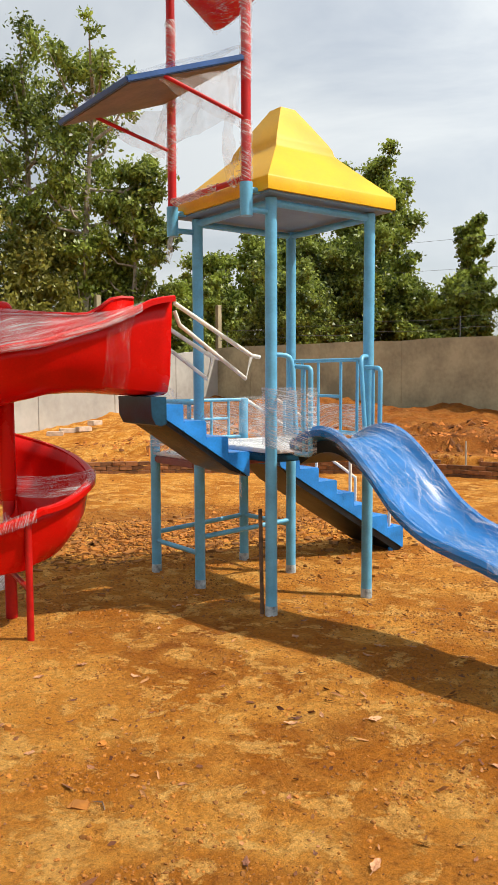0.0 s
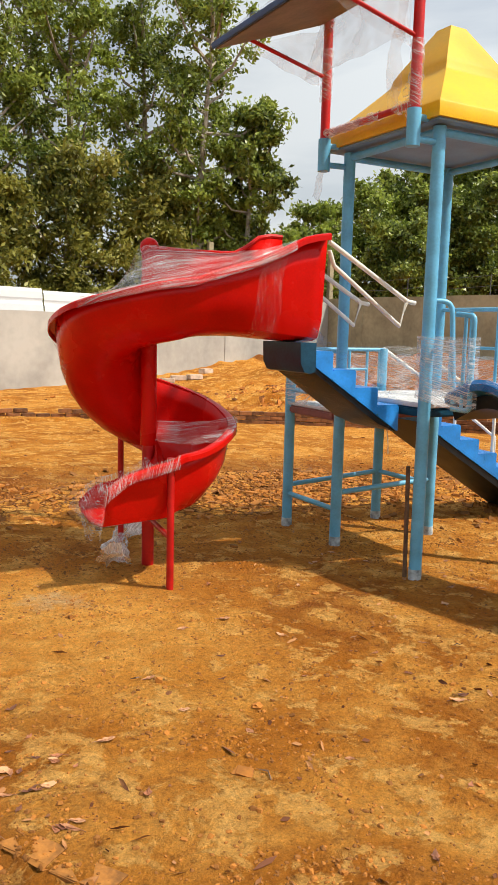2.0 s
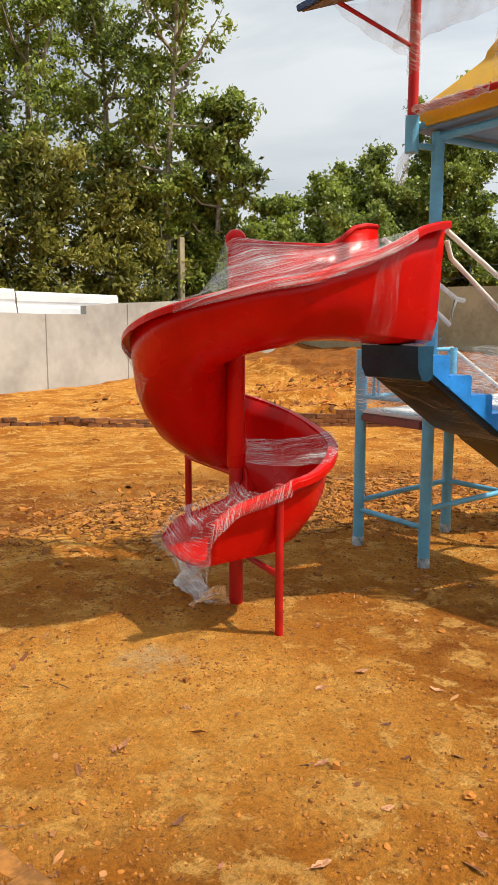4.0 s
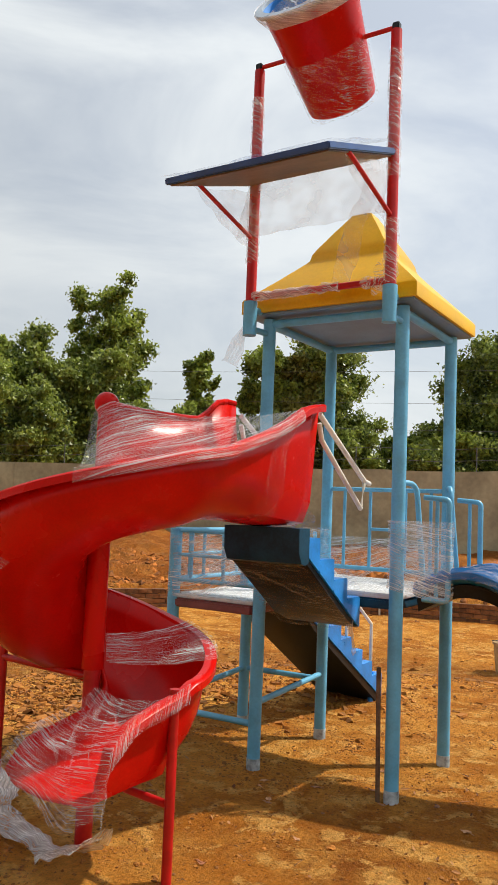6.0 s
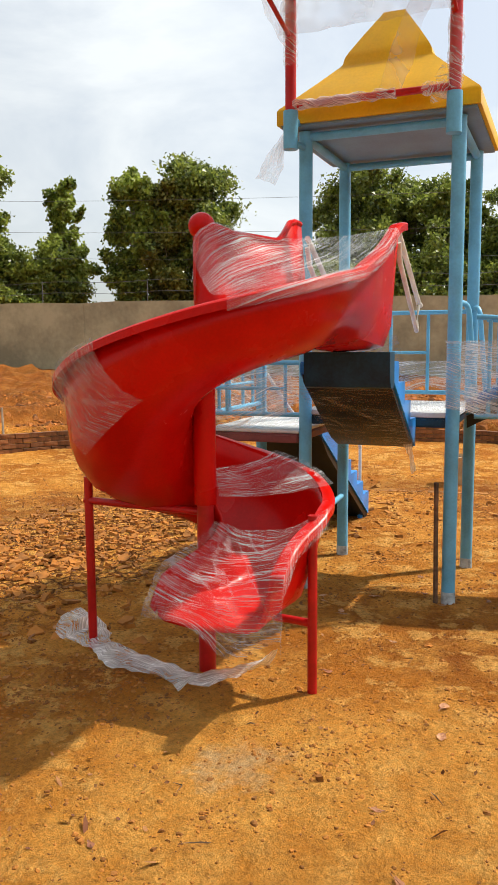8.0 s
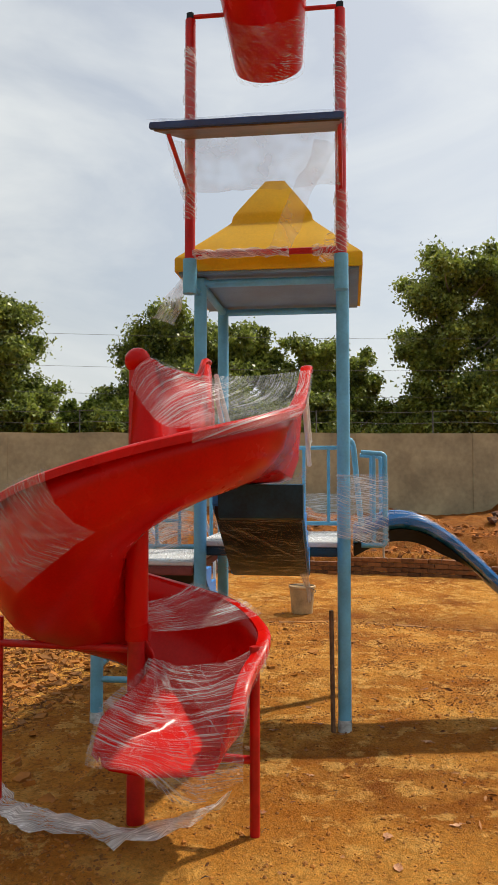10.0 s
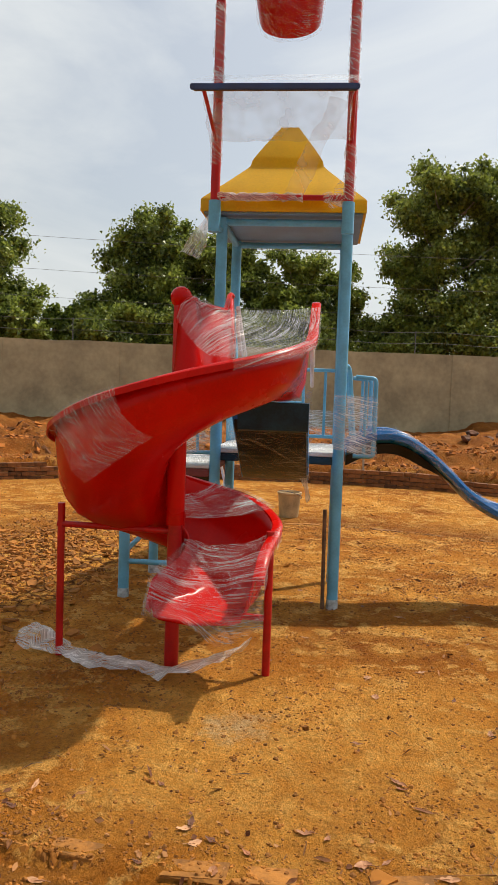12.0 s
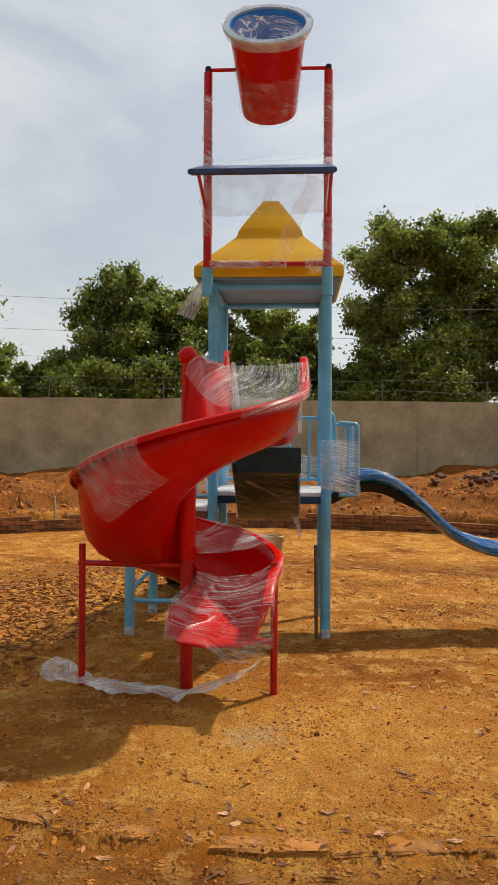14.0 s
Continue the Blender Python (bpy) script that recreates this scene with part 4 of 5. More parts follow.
# ---- trees ----
def make_tree(x, y, z0, height, half, mat, seed, leaves=9000, bushy=False, size=0.2, low=0.28):
    rng = np.random.default_rng(seed)
    root = thing("tree", (x, y, z0), "bushy broadleaf tree with dense green foliage behind the wall" if bushy else "tall slender broadleaf tree with open green crown behind the wall", "tree", "trees behind the wall")
    bm = bmesh.new()
    lean = rng.normal(0, 0.25, 2)
    trunk = [(x + lean[0] * t + 0.12 * math.sin(5 * t + seed), y + lean[1] * t, z0 - 0.3 + (height * 0.88 + 0.3) * t) for t in np.linspace(0, 1, 9)]
    pipe(bm, trunk, 0.1, 8, radii=[height * 0.014 * (1 - 0.85 * t) + 0.015 for t in np.linspace(0, 1, 9)])
    part("trunk", bm, M_BARK, root)
    clumps = []
    n_limb = 30 if not bushy else 34
    bm = bmesh.new()
    for k in range(n_limb):
        t = low + (0.97 - low) * (k + rng.random()) / n_limb
        base = np.array([np.interp(t, np.linspace(0, 1, 9), [p[i] for p in trunk]) for i in range(3)])
        a = k * 2.4 + rng.normal(0, 0.5)
        env = math.sqrt(max(0.06, 1 - (((t - low) / (1.0 - low) - 0.48) / 0.56) ** 2))
        reach = half * env * (0.5 + 0.55 * rng.random())
        tip = base + np.array([math.cos(a) * reach, math.sin(a) * reach, height * (0.05 + 0.09 * rng.random())])
        mid = base * 0.5 + tip * 0.5 + np.array([0, 0, -0.03 * height])
        pipe(bm, [tuple(base), tuple(mid), tuple(tip)], 0.03, 5, radii=[height * 0.005, height * 0.0035, 0.008])
        for f, w in ((1.0, 0.9), (0.66, 1.0), (0.86, 0.7), (0.4, 0.9), (0.95, 0.5)):
            c = base * (1 - f) + tip * f + rng.normal(0, 0.09, 3) * half
            clumps.append((c, half * ((0.13 + 0.15 * rng.random()) if bushy or math.hypot(x, y) > 36 else (0.11 + 0.13 * rng.random())) * w))
    clumps.append((np.array(trunk[-1]) + np.array([0, 0, height * 0.02]), half * 0.2))
    part("limb", bm, M_BARK, root)
    cs = np.array([c for c, _ in clumps])
    rs = np.array([r for _, r in clumps])
    pick = rng.choice(len(cs), leaves, p=rs ** 2 / (rs ** 2).sum())
    d = rng.normal(size=(leaves, 3))
    d /= np.linalg.norm(d, axis=1)[:, None]
    pos = cs[pick] + d * (rs[pick] * np.minimum(1.7, np.abs(rng.normal(0.62, 0.42, leaves))))[:, None] * np.array([1.15, 1.15, 0.85])
    pos = pos[pos[:, 2] > z0 + 0.1]
    n = len(pos)
    u = rng.normal(size=(n, 3))
    u[:, 2] -= 0.3
    u /= np.linalg.norm(u, axis=1)[:, None]
    v = np.cross(u, rng.normal(size=(n, 3)))
    v /= np.linalg.norm(v, axis=1)[:, None]
    ln = size * (0.6 + 0.8 * rng.random(n))[:, None]
    w = np.cross(u, v)
    corners = [pos, pos + u * ln * 0.5 + v * ln * 0.24, pos + u * ln + w * ln * 0.12, pos + u * ln * 0.5 - v * ln * 0.24] if math.hypot(x, y) < 36 else [pos, pos + u * ln * 0.8 + v * ln * 0.34, pos + u * ln * 0.8 - v * ln * 0.34]
    nc = len(corners)
    co = np.stack(corners, 1).reshape(-1, 3)
    me = bpy.data.meshes.new("crown")
    me.vertices.add(len(co))
    me.vertices.foreach_set("co", co.ravel())
    me.loops.add(nc * n)
    me.loops.foreach_set("vertex_index", np.arange(nc * n, dtype=np.int32))
    me.polygons.add(n)
    me.polygons.foreach_set("loop_start", np.arange(0, nc * n, nc, dtype=np.int32))
    me.update(calc_edges=True)
    me.materials.append(mat)
    ob = new("crown", me)
    ob.parent = root
    ob.matrix_parent_inverse = Matrix.Translation(-root.location)
    ob["kind"] = "stuff"
    return root


TREES = [  # x, y, top, half width, tone, leaves, bushy
    (2.6, 30.7, 14.5, 2.8, 0, 7500, False),
    (5.5, 28.2, 13.0, 2.3, 0, 7500, False),
    (8.8, 28.7, 15.7, 2.4, 2, 7000, False),
    (12.2, 25.9, 13.6, 2.4, 2, 7500, False),
    (13.7, 25.1, 9.6, 1.5, 0, 8000, False),
    (7.9, 31.4, 15.3, 2.4, 0, 7000, False),
    (11.6, 29.6, 14.5, 2.4, 0, 7000, False),
    (4.9, 26.2, 6.2, 2.1, 1, 10000, True),
    (7.4, 26.1, 7.2, 2.2, 1, 11000, True),
    (10.5, 25.7, 7.1, 2.0, 1, 10000, True),
    (13.6, 26.3, 5.9, 1.6, 0, 8000, True),
    (21.5, 34.7, 6.7, 1.7, 2, 6000, True),
    (33.0, 48.5, 10.9, 2.9, 2, 7000, True),
    (37.0, 48.0, 12.1, 3.2, 2, 8000, True),
    (40.1, 45.7, 12.5, 3.0, 0, 8000, True),
    (41.0, 42.6, 12.8, 3.1, 0, 9000, False),
    (32.4, 39.0, 8.7, 3.2, 0, 8000, True),
    (42.5, 50.7, 15.7, 3.4, 0, 9000, False),
    (45.6, 44.6, 18.9, 3.6, 2, 13000, False),
    (45.6, 40.3, 8.9, 2.5, 0, 7000, True),
    (50.6, 39.4, 14.4, 1.5, 2, 4500, False),
    (48.5, 39.1, 9.1, 3.0, 0, 7000, True),
    (51.2, 33.8, 14.9, 2.4, 2, 7000, False),
    (52.3, 31.7, 13.7, 2.6, 1, 8000, True),
    (41.2, 44.4, 7.9, 3.6, 1, 8000, True),
    (55.0, 31.0, 15.6, 4.5, 0, 12000, False),
    (51.8, 26.1, 7.3, 2.4, 0, 6000, True),
    (58.2, 25.1, 7.6, 2.7, 2, 5000, True),
    (56.9, 18.2, 14.8, 4.0, 0, 11000, False),
    (58.5, 15.0, 13.6, 3.4, 0, 8000, False),
    (57.6, 21.6, 9.0, 3.0, 0, 6000, True),
    (57.4, 11.9, 13.4, 3.2, 0, 9000, False),
    (57.7, 7.4, 11.8, 3.0, 0, 8000, False),
    (60.0, 4.1, 11.4, 2.1, 0, 6000, False),
    (56.3, 0.7, 7.6, 2.5, 0, 6000, True),
    (58.6, -3.1, 19.1, 4.6, 0, 15000, False),
    (59.1, -8.3, 19.8, 4.4, 0, 15000, False),
    (57.5, -13.3, 16.0, 4.1, 0, 9000, False),
    (52.7, 19.2, 7.2, 3.6, 0, 8000, True),
    (53.2, 13.2, 7.8, 4.0, 0, 9000, True),
    (54.8, -4.7, 9.0, 4.4, 0, 9000, True),
    (53.8, 6.4, 7.3, 3.6, 0, 8000, True),
]
for k, (x, y, top, half, tone, leaves, bushy) in enumerate(TREES):
    make_tree(x, y, 0.0, top, half, M_LEAF[tone], 100 + k, int(leaves * (2.6 if math.hypot(x, y) < 36 else 4.4)), bushy, max(0.17, 0.0050 * math.hypot(x, y)), 0.06 if bushy else 0.24)

# ---- loose things ----
pail = thing("pail", (8.75, 5.18, gz(8.75, 5.18)), "tan plastic pail standing on the soil", "bucket")
bm = bmesh.new()
rings = []
for r, z in ((0.125, 0.0), (0.13, 0.005), (0.155, 0.31), (0.168, 0.315), (0.168, 0.34), (0.155, 0.345), (0.148, 0.335), (0.12, 0.02)):
    rings.append([(8.75 + r * math.cos(2 * math.pi * k / 28), 5.18 + r * math.sin(2 * math.pi * k / 28), gz(8.75, 5.18) + z) for k in range(28)])
vs = loft(bm, rings, close_v=True)
bm.faces.new(vs[0])
bm.faces.new(vs[-1])
part("body", bm, M_PAIL, pail)
bm = bmesh.new()
pipe(bm, [(8.75 + 0.17 * math.cos(a), 5.18 + 0.17 * math.sin(a), gz(8.75, 5.18) + 0.30 - 0.07 * math.sin(a + 2.0)) for a in np.linspace(2, 5.2, 14)], 0.005, 6)
part("handle", bm, M_WIRE, pail)
bm = bmesh.new()
pipe(bm, [(3.775, 4.69, gz(3.77, 4.69) - 0.08), (3.765, 4.70, 0.74)], 0.014, 8)
tagged(part("rusty_stake", bm, M_RUST), "rusty brown pipe stake standing beside a tower post", "stake")


# ---- clear film ----
def film(name, rows, mat, parent, crumple=0.01, grain=9.0, label="", shade=True):
    """A thin crumpled sheet through a grid of points."""
    bm = bmesh.new()
    vs = loft(bm, [[Vector(p) + noise.noise_vector(Vector(p) * grain) * crumple + noise.noise_vector(Vector(p) * grain * 3.1) * crumple * 0.4 for p in row] for row in rows])
    uv = bm.loops.layers.uv.new("sheet")
    mid = len(vs[0]) // 2
    along, run = {}, 0.0
    for i, row in enumerate(vs):
        run += (row[mid].co - vs[i - 1][mid].co).length if i else 0.0
        across = 0.0
        for k, v in enumerate(row):
            across += (v.co - row[k - 1].co).length if k else 0.0
            along[v] = (run, across)
    for f in bm.faces:
        for lp in f.loops:
            lp[uv].uv = along[lp.vert]
    ob = part(name, bm, mat, parent, label)
    ob.visible_shadow = shade
    return ob


def patch(a, b, c, d, n=10, m=10, sag=0.0):
    """Grid over the corners a-b (first edge) and d-c (last edge)."""
    a, b, c, d = (Vector(v) for v in (a, b, c, d))
    return [[a.lerp(b, k / m).lerp(d.lerp(c, k / m), i / n) - Vector((0, 0, sag * 4 * (i / n) * (1 - i / n))) for k in range(m + 1)] for i in range(n + 1)]


def sleeve(name, p, q, r, mat, parent, crumple=0.012, n=None):
    p, q = Vector(p), Vector(q)
    n = n or max(6, int((q - p).length / 0.025))
    d = (q - p).normalized()
    u = d.orthogonal().normalized()
    v = d.cross(u)
    rows = [[p.lerp(q, i / n) + (u * math.cos(a) + v * math.sin(a)) * r for a in np.linspace(0, 2 * math.pi, 13)] for i in range(n + 1)]
    return film(name, rows, mat, parent, crumple, 22.0)


def rim_at(s, dr=0.0, dz=0.0):
    zb, zo, zi, ro = keyed(s)
    foot, e = station(s)
    return foot + e * (ro + 0.045 + dr) + Vector((0, 0, zo + 0.024 + dz))


def inner_at(s, dz=0.0):
    zb, zo, zi, ro = keyed(s)
    foot, e = station(s)
    return foot + e * 0.1 + Vector((0, 0, zi + dz))


# over the mouth of the spiral slide
rows = []
for k in range(25):
    f = k / 24
    so, si = -0.72 + 0.88 * f, -0.62 + 0.88 * f
    a, b = inner_at(si, 0.015), rim_at(so)
    rows.append([a.lerp(b, t) - Vector((0, 0, 0.05 * math.sin(math.pi * t) * (0.4 + f))) for t in np.linspace(0, 1, 16)] + [rim_at(so, 0.014, -0.03), rim_at(so, 0.012, -0.06)])
film("film_cover", rows, film_material("clear_film_taut", 0.15, (0.6, 95), 3.0, 0.03, 0.38, 3.2, 0.1), spiral, 0.004, 9, "clear stretch film over the slide mouth")
# band round the outside of the trough
def band(s0, s1, mat, n=10, lift=0.009, stop=4, skew=0.0):
    rows = []
    for k in range(n + 1):
        s = s0 + (s1 - s0) * k / n
        line_ = [rim_at(s, 0.008), rim_at(s, 0.008, -0.05)]
        for q in range(10, stop - 1, -1):
            sq = s + skew * (10 - q)
            line_.append(section(sq)[0][q] + station(sq)[1] * lift - Vector((0, 0, lift)))
        rows.append(line_)
    film("film_band", rows, mat, spiral, 0.004, 20)


band(0.30, 0.43, M_FILM4, stop=8, skew=-0.022)
band(-0.66, -0.46, film_material("clear_film_creased", 0.03, (70, 2), 31.0, 0.15, 0.3, 6.0, 0.15), stop=6)
# strands across the lower turn
rows = []
for k in range(13):
    s = 0.79 + 0.14 * k / 12
    a = Vector((SC[0], SC[1], 1.0 - 0.13 * k / 12)) + station(s)[1] * 0.06
    rows.append([a.lerp(rim_at(s, 0.01), t) - Vector((0, 0, 0.02 * math.sin(math.pi * t))) for t in np.linspace(0, 1, 14)])
film("film_strap", rows, M_FILM2, spiral, 0.006, 14)
# bag over the lower end
rows = []
for k in range(15):
    f = k / 14
    s = 1.10 + 0.90 * f
    a, b = section(s)[2] + station(s)[1] * -0.005 + Vector((0, 0, 0.025)), rim_at(s, 0.01)
    rows.append([b - Vector((0, 0, 0.06 * (1 - t))) for t in np.linspace(0, 0.8, 3)] + [b.lerp(a, t) + Vector((0, 0, 0.02 - 0.07 * math.sin(math.pi * t))) for t in np.linspace(0, 1, 14)])
end_row = rows[-1]
for k in range(1, 8):
    drop = 0.038 * k
    rows.append([p + Vector((-0.02 - 0.006 * k, 0, -min(drop * (0.25 + 0.75 * float(1 - smoothstep(5.15, 5.45, p.y))), max(0.0, p.z - gz(p.x, p.y) - 0.12 + 0.05 * math.sin(p.y * 31))))) for p in end_row])
film("film_bag", rows, film_material("clear_film_bag", 0.11, (75, 1.2), 4.0, 0.3, 0.28, 3.8, 0.6), spiral, 0.012, 7, "loose clear film over the slide end")
# tail of film trailing on the soil
tail_pts = spline([(1.88, 5.06), (1.98, 5.30), (2.13, 5.62), (2.2, 5.9), (2.32, 6.12), (2.44, 6.3), (2.56, 6.44)], 6)
rows = []
for k, p in enumerate(tail_pts):
    f = k / (len(tail_pts) - 1)
    q = tail_pts[min(k + 1, len(tail_pts) - 1)] - tail_pts[max(k - 1, 0)]
    nrm = np.array([-q[1], q[0]]) / (np.linalg.norm(q) + 1e-9)
    wd = 0.05 + 0.05 * abs(math.sin(3 * f * math.pi)) + 0.06 * max(0, f - 0.75) * 4
    h = 0.26 * max(0, 1 - f * 3.5) ** 1.2
    rows.append([(p[0] + nrm[0] * wd * t, p[1] + nrm[1] * wd * t, gz(p[0], p[1]) + 0.025 + h + 0.035 * (1 - t * t) + (0.05 if f > 0.85 else 0) * (1 - t * t)) for t in np.linspace(-1, 1, 9)])
tail = tagged(film("plastic_film_strip", rows, M_FILM3, None, 0.022, 14), "crumpled strip of clear plastic film lying on soil", "plastic film")

# frame wraps
for y, spans in ((PY[0], ((2.93, 3.3, 0.042), (3.55, 4.32, 0.041))), (PY[1], ((3.16, 3.5, 0.043), (3.62, 4.25, 0.040)))):
    for z0, z1, r in spans:
        sleeve("film_sleeve", (PX, y, z0), (PX, y, z1), r, M_FILM5, frame_top, 0.010)
sleeve("film_sleeve", (PX, 4.95, 2.945), (PX, 5.54, 2.947), 0.028, M_FILM3, frame_top, 0.016)
sleeve("film_sleeve", (PX, 4.64, 2.945), (PX, 4.80, 2.947), 0.03, M_FILM5, frame_top, 0.02)
# sheet hung under the splash board
film("film_sheet", patch((3.55, 4.63, 3.66), (3.55, 5.57, 3.66), (3.42, 5.57, 3.27), (3.50, 4.63, 3.30), 10, 16), M_VEIL, frame_top, 0.02, 6)
for y in PY:
    film("film_sheet", patch((3.56, y, 3.62), (2.95, y + 0.01, 3.43), (3.1, y + 0.02, 3.36), (3.55, y + 0.015, 3.26), 6, 10), M_VEIL, frame_top, 0.02, 7)
# film on top of the board
film("film_sheet", [[(2.72 + 0.86 * i / 10, 4.59 + 1.02 * k / 12, 3.375 + 0.375 * (0.86 * i / 10) + 0.028 + 0.045 * i / 10) for k in range(13)] for i in range(11)], M_FILM5, frame_top, 0.008, 12)
# torn strips blowing over the roof and from the sleeve
film("film_strip", patch((3.57, 4.66, 3.58), (3.57, 4.78, 3.62), (3.74, 5.10, 3.00), (3.72, 4.96, 2.98), 16, 5), M_VEIL, frame_top, 0.03, 6)
film("film_strip", patch((3.58, 4.62, 3.10), (3.58, 4.72, 3.02), (3.66, 4.76, 2.90), (3.60, 4.60, 2.88), 8, 5), M_FILM5, frame_top, 0.03, 8)
film("film_strip", patch((3.64, 5.58, 2.82), (3.66, 5.66, 2.80), (3.68, 5.82, 2.57), (3.64, 5.66, 2.52), 9, 5), M_FILM3, frame_top, 0.025, 9)
# bucket film
def tip_row(z, r, n=25, a0=0.0, a1=2 * math.pi):
    return [m_tip @ Vector((r * math.cos(a), r * math.sin(a), z)) for a in np.linspace(a0, a1, n)]


film("film_cover", [tip_row(0.345, 0.335), tip_row(0.31, 0.30), tip_row(0.25, 0.20), tip_row(0.22, 0.1), tip_row(0.21, 0.01)], film_material("clear_film_lid", 0.34, (8, 6), 6.0, 0.5, 0.4, 2.4), bucket, 0.03, 6)
film("film_cover", [tip_row(0.345, 0.343), tip_row(0.31, 0.335), tip_row(0.25, 0.297)], M_FILM3, bucket, 0.01, 12)
film("film_cover", [tip_row(z, 0.232 + (z + 0.36) * 0.105) for z in np.linspace(-0.37, 0.02, 9)], M_FILM7, bucket, 0.012, 12)

# tower wraps
def loop(points, z0, z1, n=8):
    return [[Vector((x, y, z0 + (z1 - z0) * k / n + 0.06 * math.sin(5 * x + 7 * y) * (1 - k / n))) for x, y in points] for k in range(n + 1)]


def dense(points, n=6):
    out = []
    for (a, b), (c, d) in zip(points, points[1:]):
        out += [(a + (c - a) * k / n, b + (d - b) * k / n) for k in range(n)]
    return out + [points[-1]]


film("film_wrap", loop(dense([(3.75, 4.58), (3.89, 4.34), (3.97, 4.34), (3.86, 4.66), (3.75, 4.66), (3.75, 4.58)]), 1.14, 1.58), M_FILM6, tower, 0.008, 14)
film("film_wrap", loop(dense([(4.74, 4.66), (4.74, 5.1), (4.74, 5.5)]), 1.2, 1.44), M_FILM6, tower, 0.01, 12)
film("film_wrap", loop(dense([(3.76, 5.6), (3.76, 5.9), (3.75, 6.22), (4.1, 6.23), (4.66, 6.22), (4.74, 6.1), (4.74, 5.66)]), 1.06, 1.42), M_FILM6, tower, 0.01, 12)
film("film_wrap", loop(dense([(3.84, 5.46), (4.2, 5.47), (4.66, 5.47)]), 1.18, 1.5), M_FILM, tower, 0.012, 10)
film("film_sheet", [[(3.8 + 0.9 * i / 8, 4.62 + 0.9 * k / 8, 1.163) for k in range(9)] for i in range(9)], M_FILM3, tower, 0.006, 10)
film("film_sheet", [[(3.79 + 0.88 * i / 8, 5.58 + 0.58 * k / 8, 1.033) for k in range(9)] for i in range(9)], M_FILM3, tower, 0.006, 10)
# steps and straight slide
film("film_cover", [[(3.03 + 0.68 * i / 14, 4.818 + 0.516 * k / 8, 1.348 - 0.415 * i / 14) for k in range(9)] for i in range(15)], film_material("clear_film_dark", 0.05, (60, 1.5), 25.0, 0.1, 0.3, 6.0), steps_up, 0.010, 8)
film("film_strip", patch((3.70, 4.83, 1.00), (3.72, 4.90, 0.98), (3.70, 4.84, 0.80), (3.69, 4.80, 0.82), 8, 4), M_FILM3, steps_up, 0.025, 12)
film("film_cover", [[(3.80 - 0.72 * i / 14, 4.815 + 0.53 * k / 8, 1.11 + 0.46 * i / 14 + 0.04) for k in range(9)] for i in range(15)], M_FILM7, steps_up, 0.016, 10)
film("film_cover", [[(4.76 + 1.55 * i / 20, 5.68 + 0.6 * k / 8, 0.99 - 0.92 * i / 20 + 0.03) for k in range(9)] for i in range(21)], M_FILM7, access, 0.016, 9)
rows = []
for y, z in line:
    w = 0.012 * math.sin(19 * y)
    rows.append([(SX0 - 0.058, y, z - 0.07), (SX0 - 0.056, y, z - 0.015), (SX0 - 0.02, y, z + 0.016)] + [(SX0 + 0.02 + (SX1 - SX0 - 0.04) * k / 8, y, z - 0.055 * math.sin(math.pi * k / 8) + w * math.sin(k * 1.7)) for k in range(9)] + [(SX1 + 0.02, y, z + 0.016), (SX1 + 0.056, y, z - 0.015), (SX1 + 0.058, y, z - 0.07)])
film("film_cover", rows, film_material("clear_film_long", 0.036, (0.9, 22), 11.0, 0.25, 0.25, 6.0), chute, 0.012, 9, "wrinkled clear film stretched along the slide")

# ---- beyond the wall ----
sheet = thing("white_sheet_fence", (0, 17.8, 1.7), "white ribbed metal sheets standing behind the plastered wall", "fence")
p0, p1 = Vector((-10.0, 13.75, 0)), Vector((8.6, 21.4, 0))
for k in range(6):
    a, b = p0.lerp(p1, k / 6), p0.lerp(p1, (k + 1) / 6 - 0.002)
    zt = 2.62 - 0.045 * k
    prof = []
    for q in range(25):
        f = q / 24
        prof.append((0.02 * max(0.0, math.cos(f * 2 * math.pi * 3)) + 0.10 * f, 1.5 + (zt - 1.5) * f))
    nrm = Vector((-(p1 - p0).y, (p1 - p0).x, 0)).normalized()
    bm = bmesh.new()
    loft(bm, [[c + nrm * o + Vector((0, 0, z)) for o, z in prof] for c in (a, b)])
    sp = part("sheet", bm, M_SHEET, sheet, smooth=False)
    md = sp.modifiers.new("thickness", "SOLIDIFY")
    md.thickness = 0.006

fence = thing("wire_fence", (18, 10, 2.6), "thin wire fence on steel pickets along the wall top", "fence")
w_norm = Vector((math.cos(wn), math.sin(wn)))
c0 = Vector(CORNER)
for z in (2.98, 3.28):
    bm = bmesh.new()
    pipe(bm, [(*(c0 + w_norm * 0.1 + w_dir * t), z + 0.03 * math.sin(t * 2.0)) for t in np.linspace(0, 46, 60)], 0.006, 5)
    part("strand", bm, M_WIRE, fence)
for k in range(15):
    bm = bmesh.new()
    q = c0 + w_norm * 0.1 + w_dir * (0.4 + 3.1 * k)
    pipe(bm, [(*q, 2.66), (*q, 3.32)], 0.014, 6)
    part("picket", bm, M_WIRE, fence)
for k, h in enumerate((10.3, 8.6, 7.1)):
    bm = bmesh.new()
    pipe(bm, [(44 + 2 * k + 7.2 * t, 25 - 45 * t, h - 1.2 * (0.25 - (t - 0.5) ** 2)) for t in np.linspace(-0.6, 1.6, 40)], 0.010, 5)
    tagged(part("power_cable", bm, M_WIRE), "thin dark overhead power cable far behind the trees", "cable", "overhead cables")
